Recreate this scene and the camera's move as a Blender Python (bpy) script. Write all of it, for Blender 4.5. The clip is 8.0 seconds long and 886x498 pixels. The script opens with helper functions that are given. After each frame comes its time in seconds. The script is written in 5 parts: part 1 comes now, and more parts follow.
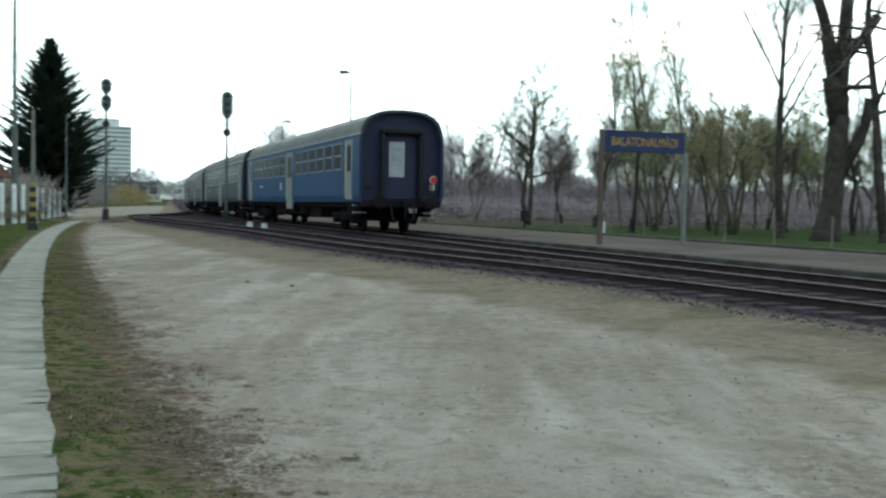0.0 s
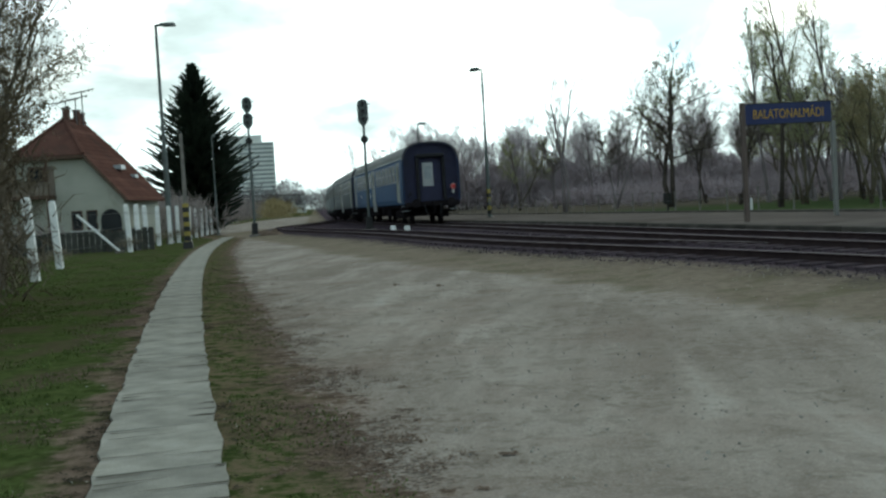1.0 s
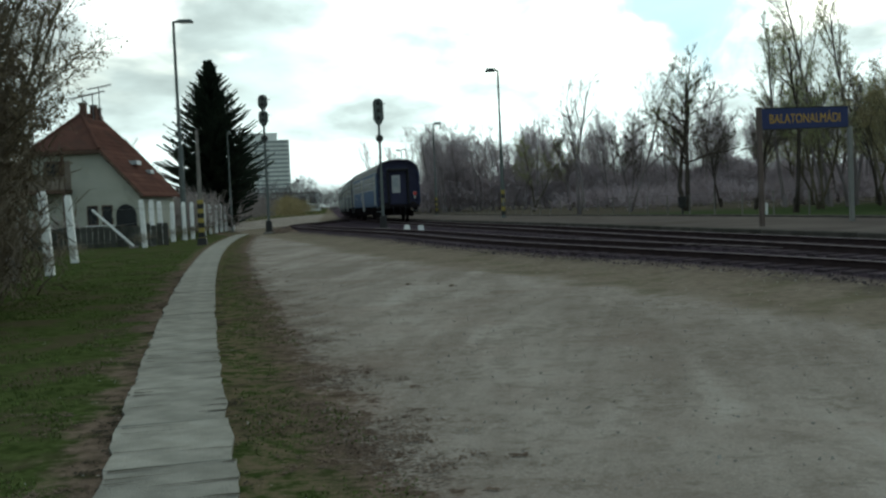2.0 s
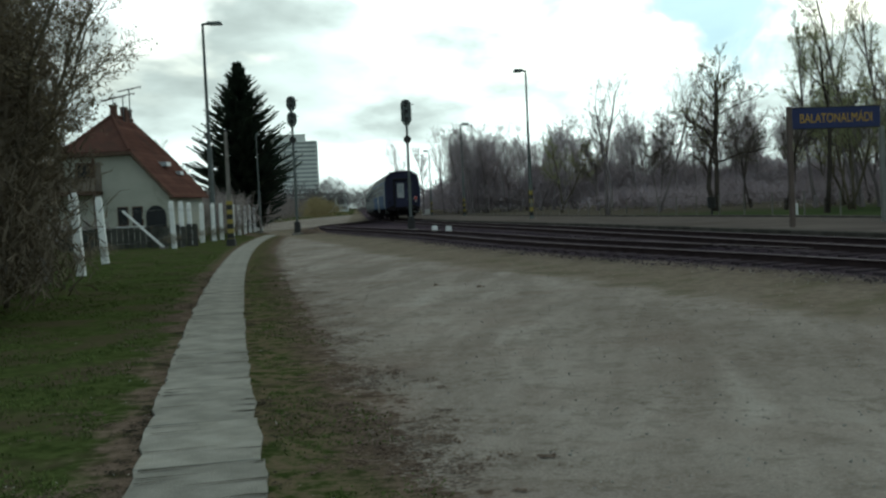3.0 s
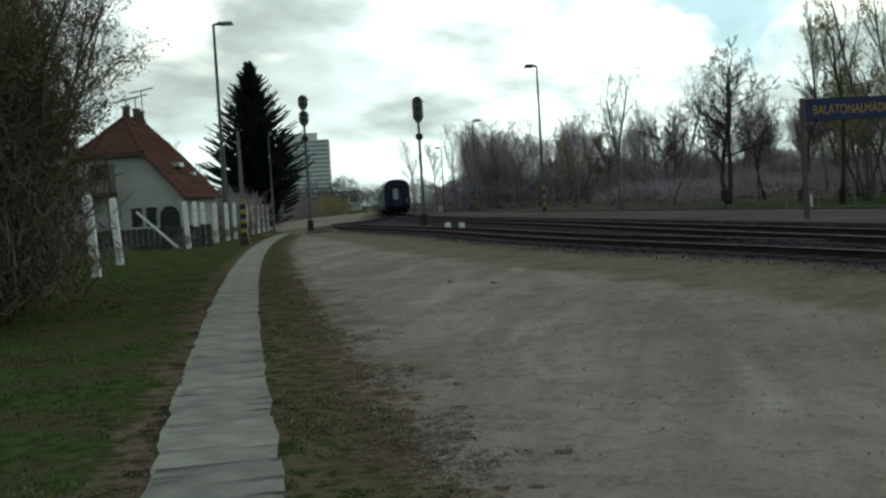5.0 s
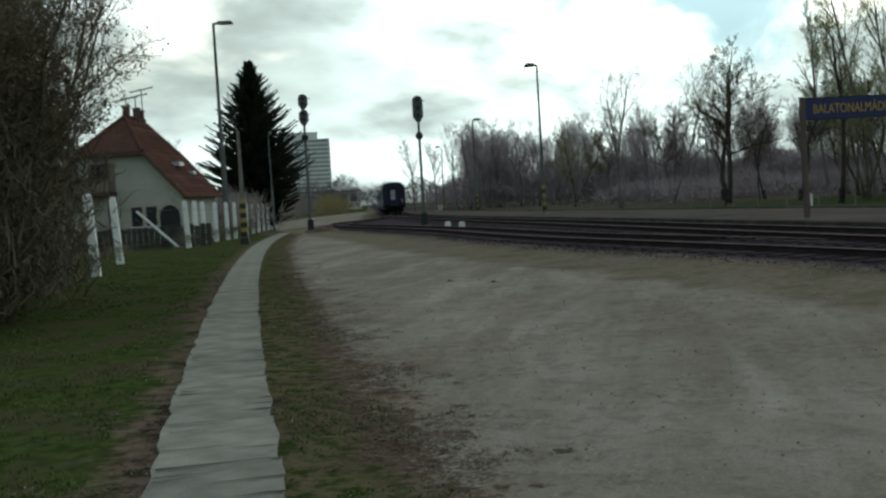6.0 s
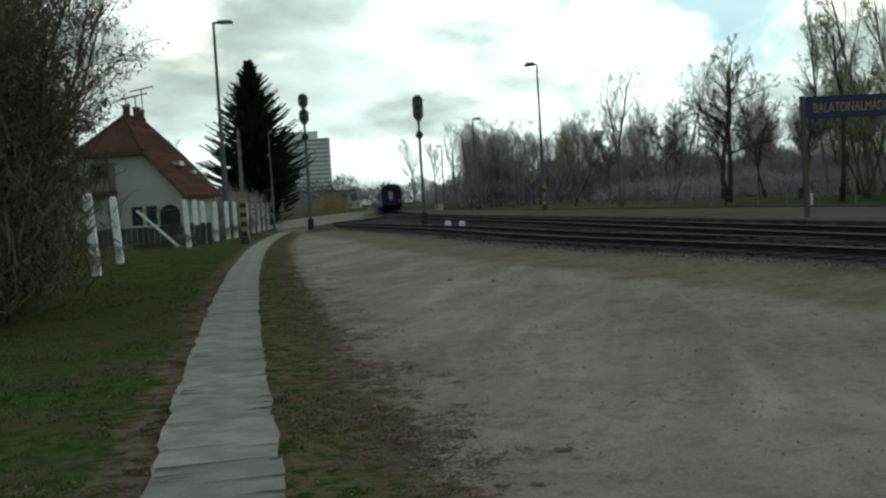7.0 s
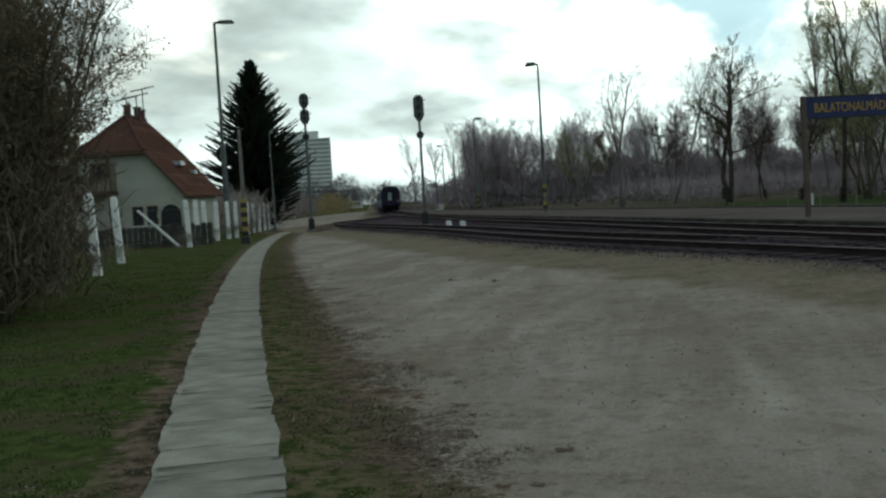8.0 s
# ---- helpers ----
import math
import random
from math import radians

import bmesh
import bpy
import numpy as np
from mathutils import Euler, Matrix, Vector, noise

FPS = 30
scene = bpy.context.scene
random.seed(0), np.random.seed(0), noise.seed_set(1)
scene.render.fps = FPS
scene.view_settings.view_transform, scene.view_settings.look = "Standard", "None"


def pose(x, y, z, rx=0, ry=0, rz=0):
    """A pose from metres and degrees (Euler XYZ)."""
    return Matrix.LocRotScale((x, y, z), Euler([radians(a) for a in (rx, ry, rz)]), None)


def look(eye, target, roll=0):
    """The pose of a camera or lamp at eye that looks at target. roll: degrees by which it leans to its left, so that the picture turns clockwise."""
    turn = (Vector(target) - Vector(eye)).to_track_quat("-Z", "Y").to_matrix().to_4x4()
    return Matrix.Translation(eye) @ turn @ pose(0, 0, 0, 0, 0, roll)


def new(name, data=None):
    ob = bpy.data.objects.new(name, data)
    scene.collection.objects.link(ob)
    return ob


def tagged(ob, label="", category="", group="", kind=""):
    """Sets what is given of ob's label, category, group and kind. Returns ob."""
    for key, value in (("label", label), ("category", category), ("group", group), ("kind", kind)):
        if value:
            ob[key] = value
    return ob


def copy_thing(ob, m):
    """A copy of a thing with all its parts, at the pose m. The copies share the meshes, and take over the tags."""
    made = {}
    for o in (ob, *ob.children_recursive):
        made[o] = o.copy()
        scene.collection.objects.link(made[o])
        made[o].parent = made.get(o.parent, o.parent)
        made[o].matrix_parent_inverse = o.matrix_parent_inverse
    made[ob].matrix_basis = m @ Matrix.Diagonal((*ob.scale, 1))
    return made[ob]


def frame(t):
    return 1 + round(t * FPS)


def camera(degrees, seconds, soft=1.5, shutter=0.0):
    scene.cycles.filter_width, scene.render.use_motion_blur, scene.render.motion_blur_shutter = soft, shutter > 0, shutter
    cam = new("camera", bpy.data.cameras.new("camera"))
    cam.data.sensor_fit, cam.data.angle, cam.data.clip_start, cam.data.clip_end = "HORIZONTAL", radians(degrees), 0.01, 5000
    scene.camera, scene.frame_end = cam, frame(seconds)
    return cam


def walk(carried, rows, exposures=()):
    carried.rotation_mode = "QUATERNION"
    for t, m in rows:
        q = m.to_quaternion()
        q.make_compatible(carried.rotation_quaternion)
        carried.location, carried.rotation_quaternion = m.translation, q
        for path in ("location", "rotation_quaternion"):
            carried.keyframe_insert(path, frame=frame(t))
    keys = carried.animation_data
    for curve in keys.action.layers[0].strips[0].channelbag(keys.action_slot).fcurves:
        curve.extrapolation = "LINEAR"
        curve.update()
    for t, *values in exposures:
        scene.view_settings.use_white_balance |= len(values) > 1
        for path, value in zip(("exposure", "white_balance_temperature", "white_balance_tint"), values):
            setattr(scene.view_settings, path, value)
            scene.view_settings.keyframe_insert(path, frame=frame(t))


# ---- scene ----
# camera: stands still by the yard, panned and tilted in the hand
HC = 1.4
cam = camera(44.0, 8.0, soft=2.4, shutter=0.4)
PATH = [(0.0, -0.29, -2.39, -1.03), (0.1, 0.42, -2.35, -1.0), (0.2, 2.24, -2.41, 0.5), (0.3, 4.7, -3.40, 7.7),
        (0.4, 4.92, -3.26, 7.76), (0.5, 5.42, -3.04, 7.38), (0.7, 6.77, -2.84, 5.91), (1.0, 6.99, -2.53, 3.43),
        (1.5, 7.31, -2.51, 2.69), (3.0, 9.18, -2.38, 2.67), (3.5, 9.78, -2.37, 2.86), (4.0, 9.99, -2.50, 3.49),
        (4.5, 9.85, -2.51, 3.45), (6.0, 9.85, -2.56, 3.49), (6.5, 9.86, -2.6, 3.5), (7.0, 9.86, -2.6, 3.52),
        (7.5, 9.86, -2.6, 3.5), (8.0, 9.9, -2.6, 3.5)]
EXPO = [(t, e + 0.08 + 0.11 * min(t / 3, 1), 6100 + 300 * min(t / 4, 1), 0) for t, e in ((0.0, 1.5), (0.2, 1.4), (0.5, 1.0), (1.0, 0.85), (1.5, 0.62), (3.0, 0.33), (4.0, 0.2), (8.0, 0.18))]
walk(cam, [(t, pose(0, 0, HC, 90 + p, r, y)) for t, y, p, r in PATH], EXPO)


# ---- node helpers ----
def tree_of(m):
    m.use_nodes = True
    nt = m.node_tree
    nt.nodes.clear()
    return nt


def nd(nt, kind, **kw):
    n = nt.nodes.new(kind)
    for k, v in kw.items():
        if k == "op":
            n.operation = v
        elif k == "blend":
            n.blend_type = v
    return n


def put(nt, sock, v):
    if isinstance(v, (int, float)):
        sock.default_value = v
    elif isinstance(v, tuple):
        sock.default_value = v if len(v) != 3 or sock.type == "VECTOR" else (*v, 1)
    else:
        nt.links.new(v, sock)


def mth(nt, op, a, b=0.0, c=0.0, clamp=False):
    n = nt.nodes.new("ShaderNodeMath")
    n.operation, n.use_clamp = op, clamp
    for s, v in zip(n.inputs, (a, b, c)):
        put(nt, s, v)
    return n.outputs[0]


def mixc(nt, f, a, b):
    n = nt.nodes.new("ShaderNodeMix")
    n.data_type = "RGBA"
    put(nt, n.inputs[0], f), put(nt, n.inputs[6], a), put(nt, n.inputs[7], b)
    return n.outputs[2]


def noise_of(nt, vec, scale, detail=4.0, rough=0.55, dist=0.0):
    n = nt.nodes.new("ShaderNodeTexNoise")
    n.inputs["Scale"].default_value, n.inputs["Detail"].default_value = scale, detail
    n.inputs["Roughness"].default_value, n.inputs["Distortion"].default_value = rough, dist
    nt.links.new(vec, n.inputs["Vector"])
    return n.outputs[0]


def ramp(nt, v, lo, hi):
    n = nt.nodes.new("ShaderNodeMapRange")
    n.interpolation_type = "SMOOTHSTEP"
    put(nt, n.inputs[0], v)
    n.inputs[1].default_value, n.inputs[2].default_value = lo, hi
    return n.outputs[0]


def finish(nt, col, rough, bump_h=None, bump=0.3, dist=0.02, metal=0.0, spec=0.4):
    b = nt.nodes.new("ShaderNodeBsdfPrincipled")
    o = nt.nodes.new("ShaderNodeOutputMaterial")
    put(nt, b.inputs["Base Color"], col), put(nt, b.inputs["Roughness"], rough)
    b.inputs["Metallic"].default_value = metal
    b.inputs["Specular IOR Level"].default_value = spec
    if bump_h is not None:
        bn = nt.nodes.new("ShaderNodeBump")
        bn.inputs["Strength"].default_value, bn.inputs["Distance"].default_value = bump, dist
        nt.links.new(bump_h, bn.inputs["Height"])
        nt.links.new(bn.outputs[0], b.inputs["Normal"])
    nt.links.new(b.outputs[0], o.inputs[0])
    return b


def mat(name, c1, c2, scale=3.0, fine=40.0, rough=0.7, bump=0.3, metal=0.0, dist=0.01, stain=None, piece=0.0, spec=0.4):
    """Two-scale procedural surface: c1 to c2 in patches, fine grain, an optional stain colour, and a shift from piece to piece."""
    m = bpy.data.materials.new(name)
    nt = tree_of(m)
    vec = nt.nodes.new("ShaderNodeTexCoord").outputs["Object"]
    a = noise_of(nt, vec, scale, 5)
    b = noise_of(nt, vec, fine, 3)
    f = mth(nt, "ADD", mth(nt, "MULTIPLY", ramp(nt, a, 0.3, 0.7), 0.65), mth(nt, "MULTIPLY", b, 0.35))
    col = mixc(nt, f, c1, c2)
    if stain:
        s = noise_of(nt, vec, scale * 0.45, 6, 0.65, 0.6)
        col = mixc(nt, mth(nt, "MULTIPLY", ramp(nt, s, 0.5, 0.68), 0.75), col, stain)
    if piece:
        r = nt.nodes.new("ShaderNodeObjectInfo").outputs["Random"]
        h = nt.nodes.new("ShaderNodeHueSaturation")
        put(nt, h.inputs["Value"], mth(nt, "ADD", 1 - piece, mth(nt, "MULTIPLY", r, 2 * piece)))
        put(nt, h.inputs["Color"], col)
        col = h.outputs[0]
    rg = mth(nt, "ADD", rough - 0.08, mth(nt, "MULTIPLY", a, 0.16))
    finish(nt, col, rg, b, bump, dist, metal, 0.0 if rough > 0.8 else spec)
    return m


# ---- world: bright broken cloud, the sun hidden behind it ahead ----
SUN_EL, SUN_YAW = 24.0, -2.0
world = bpy.data.worlds.new("sky")
scene.world = world
world.use_nodes = True
wt = world.node_tree
wt.nodes.clear()
sky = wt.nodes.new("ShaderNodeTexSky")
sky.sky_type, sky.sun_disc = "NISHITA", False
sky.sun_elevation, sky.sun_rotation = radians(SUN_EL), radians(SUN_YAW)
gen = wt.nodes.new("ShaderNodeTexCoord").outputs["Generated"]
sep = wt.nodes.new("ShaderNodeSeparateXYZ")
wt.links.new(gen, sep.inputs[0])
el = mth(wt, "MAXIMUM", sep.outputs[2], 0.0)
# clouds lie on a flat layer overhead, so they crowd together towards the horizon
inv = mth(wt, "DIVIDE", 1.0, mth(wt, "ADD", el, 0.34))
comb = wt.nodes.new("ShaderNodeCombineXYZ")
put(wt, comb.inputs[0], mth(wt, "MULTIPLY", sep.outputs[0], inv))
put(wt, comb.inputs[1], mth(wt, "MULTIPLY", sep.outputs[1], inv))
cl = comb.outputs[0]
n_big = noise_of(wt, cl, 1.5, 6, 0.5, 0.3)
n_small = noise_of(wt, cl, 4.5, 6, 0.55, 0.3)
# light through the cloud grows towards the hidden sun
sd = Vector((math.sin(radians(-SUN_YAW)) * math.cos(radians(SUN_EL)), math.cos(radians(SUN_YAW)) * math.cos(radians(SUN_EL)), math.sin(radians(SUN_EL))))
dot = wt.nodes.new("ShaderNodeVectorMath")
dot.operation = "DOT_PRODUCT"
wt.links.new(gen, dot.inputs[0])
dot.inputs[1].default_value = (sd.x, sd.y, sd.z)
near_sun = mth(wt, "POWER", mth(wt, "MAXIMUM", dot.outputs["Value"], 0.0), 5.0)
lum = mth(wt, "ADD", 0.40, mth(wt, "MULTIPLY", near_sun, 0.95))
shade = mth(wt, "ADD", mth(wt, "MULTIPLY", n_big, 0.7), mth(wt, "MULTIPLY", n_small, 0.3))
lum = mth(wt, "MULTIPLY", lum, mth(wt, "ADD", 0.42, mth(wt, "MULTIPLY", ramp(wt, shade, 0.38, 0.6), 0.80)))
# a heavier bank of grey cloud stands to the west
bankdot = wt.nodes.new("ShaderNodeVectorMath")
bankdot.operation = "DOT_PRODUCT"
wt.links.new(gen, bankdot.inputs[0])
bankdot.inputs[1].default_value = (-0.86, 0.5, 0.05)
bank = mth(wt, "MULTIPLY", ramp(wt, bankdot.outputs["Value"], 0.56, 0.86), ramp(wt, mth(wt, "ADD", el, mth(wt, "MULTIPLY", mth(wt, "SUBTRACT", n_small, 0.5), 0.25)), 0.03, 0.16))
lum = mth(wt, "MULTIPLY", lum, mth(wt, "SUBTRACT", 1.0, mth(wt, "MULTIPLY", bank, 0.66)))
cloud = mixc(wt, lum, (0.0, 0.0, 0.0), (0.89, 1.0, 0.985))
cloud.node.clamp_result = False
cloud.node.clamp_factor = False
blue = nd(wt, "ShaderNodeVectorMath", op="SCALE")
wt.links.new(sky.outputs[0], blue.inputs[0])
blue.inputs["Scale"].default_value = 0.11
gap = ramp(wt, noise_of(wt, cl, 2.2, 5, 0.5, 0.2), 0.47, 0.58)
gap = mth(wt, "MULTIPLY", gap, ramp(wt, el, 0.09, 0.16))
# a thin clearing towards the north-east
cdot = wt.nodes.new("ShaderNodeVectorMath")
cdot.operation = "DOT_PRODUCT"
wt.links.new(gen, cdot.inputs[0])
cdot.inputs[1].default_value = (0.112, 0.978, 0.178)
clear = ramp(wt, mth(wt, "ADD", cdot.outputs["Value"], mth(wt, "MULTIPLY", mth(wt, "SUBTRACT", noise_of(wt, gen, 14.0, 5, 0.6, 0.4), 0.5), 0.016)), 0.9948, 0.9992)
cloud = mixc(wt, mth(wt, "MULTIPLY", clear, 0.85), cloud, (0.42, 0.60, 0.68))
skycol = mixc(wt, mth(wt, "MULTIPLY", gap, 0.75), cloud, blue.outputs[0])
bg = wt.nodes.new("ShaderNodeBackground")
wt.links.new(skycol, bg.inputs[0])
bg.inputs[1].default_value = 1.0
wo = wt.nodes.new("ShaderNodeOutputWorld")
wt.links.new(bg.outputs[0], wo.inputs[0])
sun_lamp = bpy.data.lights.new("sun", "SUN")
sun_lamp.energy, sun_lamp.angle, sun_lamp.color = 0.5, radians(14), (1.0, 0.96, 0.90)
sun = new("sun", sun_lamp)
sun.matrix_world = look(sd * 100, (0, 0, 0))


# ---- mesh helpers ----
class Geo:
    """Collects corners and faces of one mesh."""

    def __init__(self):
        self.v, self.f = [], []

    def add(self, vs, fs, m=None):
        o = len(self.v)
        self.v += [tuple(m @ Vector(p)) for p in vs] if m else [tuple(p) for p in vs]
        self.f += [tuple(i + o for i in f) for f in fs]
        return self

    def box(self, x0, x1, y0, y1, z0, z1, m=None, top=1.0):
        cx, cy = (x0 + x1) / 2, (y0 + y1) / 2
        t = lambda a, c: c + (a - c) * top
        vs = [(x0, y0, z0), (x1, y0, z0), (x1, y1, z0), (x0, y1, z0),
              (t(x0, cx), t(y0, cy), z1), (t(x1, cx), t(y0, cy), z1), (t(x1, cx), t(y1, cy), z1), (t(x0, cx), t(y1, cy), z1)]
        return self.add(vs, [(3, 2, 1, 0), (4, 5, 6, 7), (0, 1, 5, 4), (1, 2, 6, 5), (2, 3, 7, 6), (3, 0, 4, 7)], m)

    def tube(self, pts, rad, n=8, caps=True):
        """A tapering round bar through pts."""
        pts = [Vector(p) for p in pts]
        rad = rad if isinstance(rad, (list, tuple)) else [rad] * len(pts)
        o = len(self.v)
        for i, (p, r) in enumerate(zip(pts, rad)):
            d = (pts[min(i + 1, len(pts) - 1)] - pts[max(i - 1, 0)]).normalized()
            a = d.cross(Vector((0.31, 0.95, 0.05)) if abs(d.y) < 0.9 else Vector((1, 0, 0))).normalized()
            b = d.cross(a)
            for k in range(n):
                w = 2 * math.pi * k / n
                self.v.append(tuple(p + (a * math.cos(w) + b * math.sin(w)) * r))
        for i in range(len(pts) - 1):
            for k in range(n):
                q = o + i * n
                self.f.append((q + k, q + (k + 1) % n, q + n + (k + 1) % n, q + n + k))
        if caps:
            self.f.append(tuple(o + k for k in reversed(range(n))))
            self.f.append(tuple(o + (len(pts) - 1) * n + k for k in range(n)))
        return self

    def sweep(self, prof, y0, y1, flip=False):
        """A profile of (x, z) drawn out along y, closed at its ends."""
        n = len(prof)
        vs = [(x, y0, z) for x, z in prof] + [(x, y1, z) for x, z in prof]
        fs = [(k, (k + 1) % n, n + (k + 1) % n, n + k) for k in range(n)]
        fs += [tuple(reversed(range(n))), tuple(range(n, 2 * n))]
        return self.add(vs, [tuple(reversed(f)) for f in fs] if flip else fs)


def part(name, geo, material, parent=None, label="", smooth=False, bevel=0.0, m=None):
    me = bpy.data.meshes.new(name)
    me.from_pydata(geo.v, [], geo.f)
    bm = bmesh.new()
    bm.from_mesh(me)
    bmesh.ops.recalc_face_normals(bm, faces=bm.faces) if len(bm.faces) < 6000 else None
    if bevel:
        es = [e for e in bm.edges if e.is_manifold and e.calc_face_angle(0) > 0.6]
        bmesh.ops.bevel(bm, geom=es, offset=bevel, segments=1, affect="EDGES", clamp_overlap=True)
    bm.to_mesh(me)
    bm.free()
    me.materials.append(material)
    if smooth:
        me.shade_smooth()
    ob = new(name, me)
    ob.parent = parent
    if m:
        ob.matrix_basis = m
    if label:
        ob["label"] = label
    return ob


def thing(name, m, label, category, group="", kind=""):
    ob = new(name)
    ob.empty_display_size = 0.2
    ob.matrix_basis = m
    return tagged(ob, label, category, group, kind)


# ---- lines of the plan ----
def sstep(a, b, t):
    t = min(max((t - a) / (b - a), 0), 1)
    return t * t * (3 - 2 * t)


def x_far(y):
    """Middle of the track that the train runs on."""
    q = min(max(y, -60), 122)
    return 12.16 - 0.39 * q + 0.0006 * q * q + (y - q) * (-0.39 + 0.0012 * q)


# distance between the two tracks: they part past a turnout, stand widest apart at the bend and join again
GAP_Y = np.arange(-60, 140, 0.5)
GAP_X = np.interp(GAP_Y, (-60, 12, 16, 22, 27, 33, 40, 48, 61, 74, 80, 86, 94, 103, 113, 122),
                  (0.9, 0.9, 1.0, 1.7, 2.7, 3.2, 3.4, 3.9, 5.4, 6.7, 6.9, 6.2, 4.5, 2.4, 0.7, 0.0))
GAP_X = np.convolve(np.pad(GAP_X, 10, mode="edge"), np.ones(21) / 21, mode="valid")


def x_near(y):
    """Middle of the track beside the yard; it joins the other one at both ends."""
    return x_far(y) - float(np.interp(y, GAP_Y, GAP_X))


def x_path(y):
    return -0.15 - 0.385 * y + 0.0009 * y * y


def fall(y):
    """The land sinks gently beyond the yard."""
    return -0.004 * min(max(y - 40, 0), 140)


def z_rail_far(y):
    return 0.36 + fall(y)


def z_rail_near(y):
    return 0.27 + fall(y) + 0.09 * sstep(95, 118, y)


def ground_z(x, y):
    v, w = x - x_near(y), x - x_far(y)
    return fall(y) + 0.09 * sstep(-3.6, -1.2, v) + 0.26 * sstep(6.5, 7.6, w)


def bumps(x, y):
    k = sstep(0.4, 0.9, abs(x - x_path(y))) if -5 < y < 70 else 1.0
    return k * 0.012 * noise.noise((x * 1.3, y * 1.3, 0)) + k * 0.03 * noise.noise((x * 0.22, y * 0.22, 4))


# ---- materials ----
STEEL = mat("worn_rail_steel", (0.17, 0.142, 0.143), (0.26, 0.222, 0.222), 2, 30, 0.85, 0.1)
RUST = mat("rusty_rail_side", (0.035, 0.026, 0.027), (0.06, 0.043, 0.042), 3, 40, 0.85, 0.4)
# sleeper and ballast tones are raised to take in lens glare
SLEEPER = mat("weathered_sleeper", (0.05, 0.039, 0.046), (0.095, 0.076, 0.082), 4, 30, 0.95, 0.5, piece=0.25, spec=0.15)
BALLAST = mat("dark_oily_ballast", (0.038, 0.029, 0.037), (0.10, 0.078, 0.092), 14, 60, 0.95, 1.0, dist=0.05, stain=(0.066, 0.051, 0.061), spec=0.15)
STONE = mat("ballast_stone", (0.06, 0.048, 0.053), (0.15, 0.125, 0.128), 0.6, 30, 0.9, 0.6)
PLATFORM = mat("worn_platform_gravel", (0.085, 0.072, 0.066), (0.14, 0.122, 0.108), 0.5, 30, 0.95, 0.5, stain=(0.075, 0.062, 0.054), spec=0.15)
KERB = mat("dark_kerb_concrete", (0.06, 0.055, 0.048), (0.12, 0.11, 0.095), 2, 40, 0.9, 0.4, piece=0.15)
SLAB = mat("worn_concrete_slab", (0.165, 0.16, 0.138), (0.35, 0.34, 0.298), 2.5, 55, 0.95, 0.8, stain=(0.19, 0.178, 0.145), spec=0.15, piece=0.1)
CRACK = mat("dirt_in_joints", (0.03, 0.028, 0.02), (0.06, 0.055, 0.04), 8, 60, 0.95, 0.5)
WHITEPOST = mat("whitewashed_concrete", (0.74, 0.74, 0.71), (0.88, 0.88, 0.86), 3, 30, 0.85, 0.4, stain=(0.50, 0.49, 0.45), piece=0.12)
GREYPOST = mat("bare_concrete_post", (0.15, 0.14, 0.125), (0.27, 0.25, 0.225), 3, 30, 0.9, 0.4)
WIRE = mat("galvanised_wire", (0.10, 0.10, 0.10), (0.2, 0.2, 0.2), 3, 30, 0.6, 0.1, 0.6)
BLACKP = mat("black_paint", (0.012, 0.012, 0.012), (0.03, 0.028, 0.026), 3, 30, 0.55, 0.1)
YELLOWP = mat("dull_yellow_paint", (0.27, 0.21, 0.04), (0.36, 0.28, 0.07), 3, 30, 0.6, 0.1)
POLE = mat("grey_green_steel_pole", (0.085, 0.10, 0.095), (0.14, 0.16, 0.15), 2, 25, 0.6, 0.15)
POLE_PALE = mat("pale_galvanised_pole", (0.15, 0.15, 0.138), (0.24, 0.24, 0.22), 2, 25, 0.6, 0.15)
RUSTPOLE = mat("rust_brown_post", (0.085, 0.062, 0.052), (0.14, 0.105, 0.088), 2, 25, 0.75, 0.2)
WHITEP = mat("white_paint", (0.66, 0.66, 0.64), (0.8, 0.8, 0.78), 4, 40, 0.7, 0.2, stain=(0.4, 0.38, 0.34))
SIGNBLUE = mat("enamel_sign_blue", (0.011, 0.019, 0.082), (0.018, 0.030, 0.12), 2, 20, 0.45, 0.05)
SIGNYEL = mat("faded_sign_yellow", (0.42, 0.25, 0.03), (0.52, 0.32, 0.06), 3, 30, 0.6, 0.05)
ROOFTILE = mat("red_brown_roof_tile", (0.080, 0.043, 0.035), (0.128, 0.066, 0.052), 1.2, 18, 0.95, 0.5, stain=(0.075, 0.048, 0.04), piece=0.22)
RENDERW = mat("cream_house_render", (0.40, 0.40, 0.335), (0.49, 0.49, 0.42), 0.8, 40, 0.9, 0.3, stain=(0.30, 0.29, 0.23))
WOODD = mat("dark_stained_wood", (0.06, 0.035, 0.022), (0.12, 0.075, 0.05), 3, 40, 0.75, 0.3)
WOODP = mat("weathered_balcony_wood", (0.17, 0.14, 0.11), (0.26, 0.22, 0.18), 3, 40, 0.85, 0.3)
GREYBOARD = mat("mossy_dark_boards", (0.045, 0.046, 0.04), (0.09, 0.09, 0.08), 3, 40, 0.95, 0.3, piece=0.25)
BRICKC = mat("soot_stained_chimney", (0.10, 0.06, 0.05), (0.17, 0.10, 0.08), 4, 30, 0.9, 0.4)
GLASSD = mat("dark_window_glass", (0.012, 0.014, 0.016), (0.022, 0.025, 0.028), 1, 10, 0.25, 0.02, spec=0.25)
TOWERW = mat("pale_tower_panels", (0.70, 0.72, 0.68), (0.80, 0.82, 0.78), 0.1, 2, 0.8, 0.1)
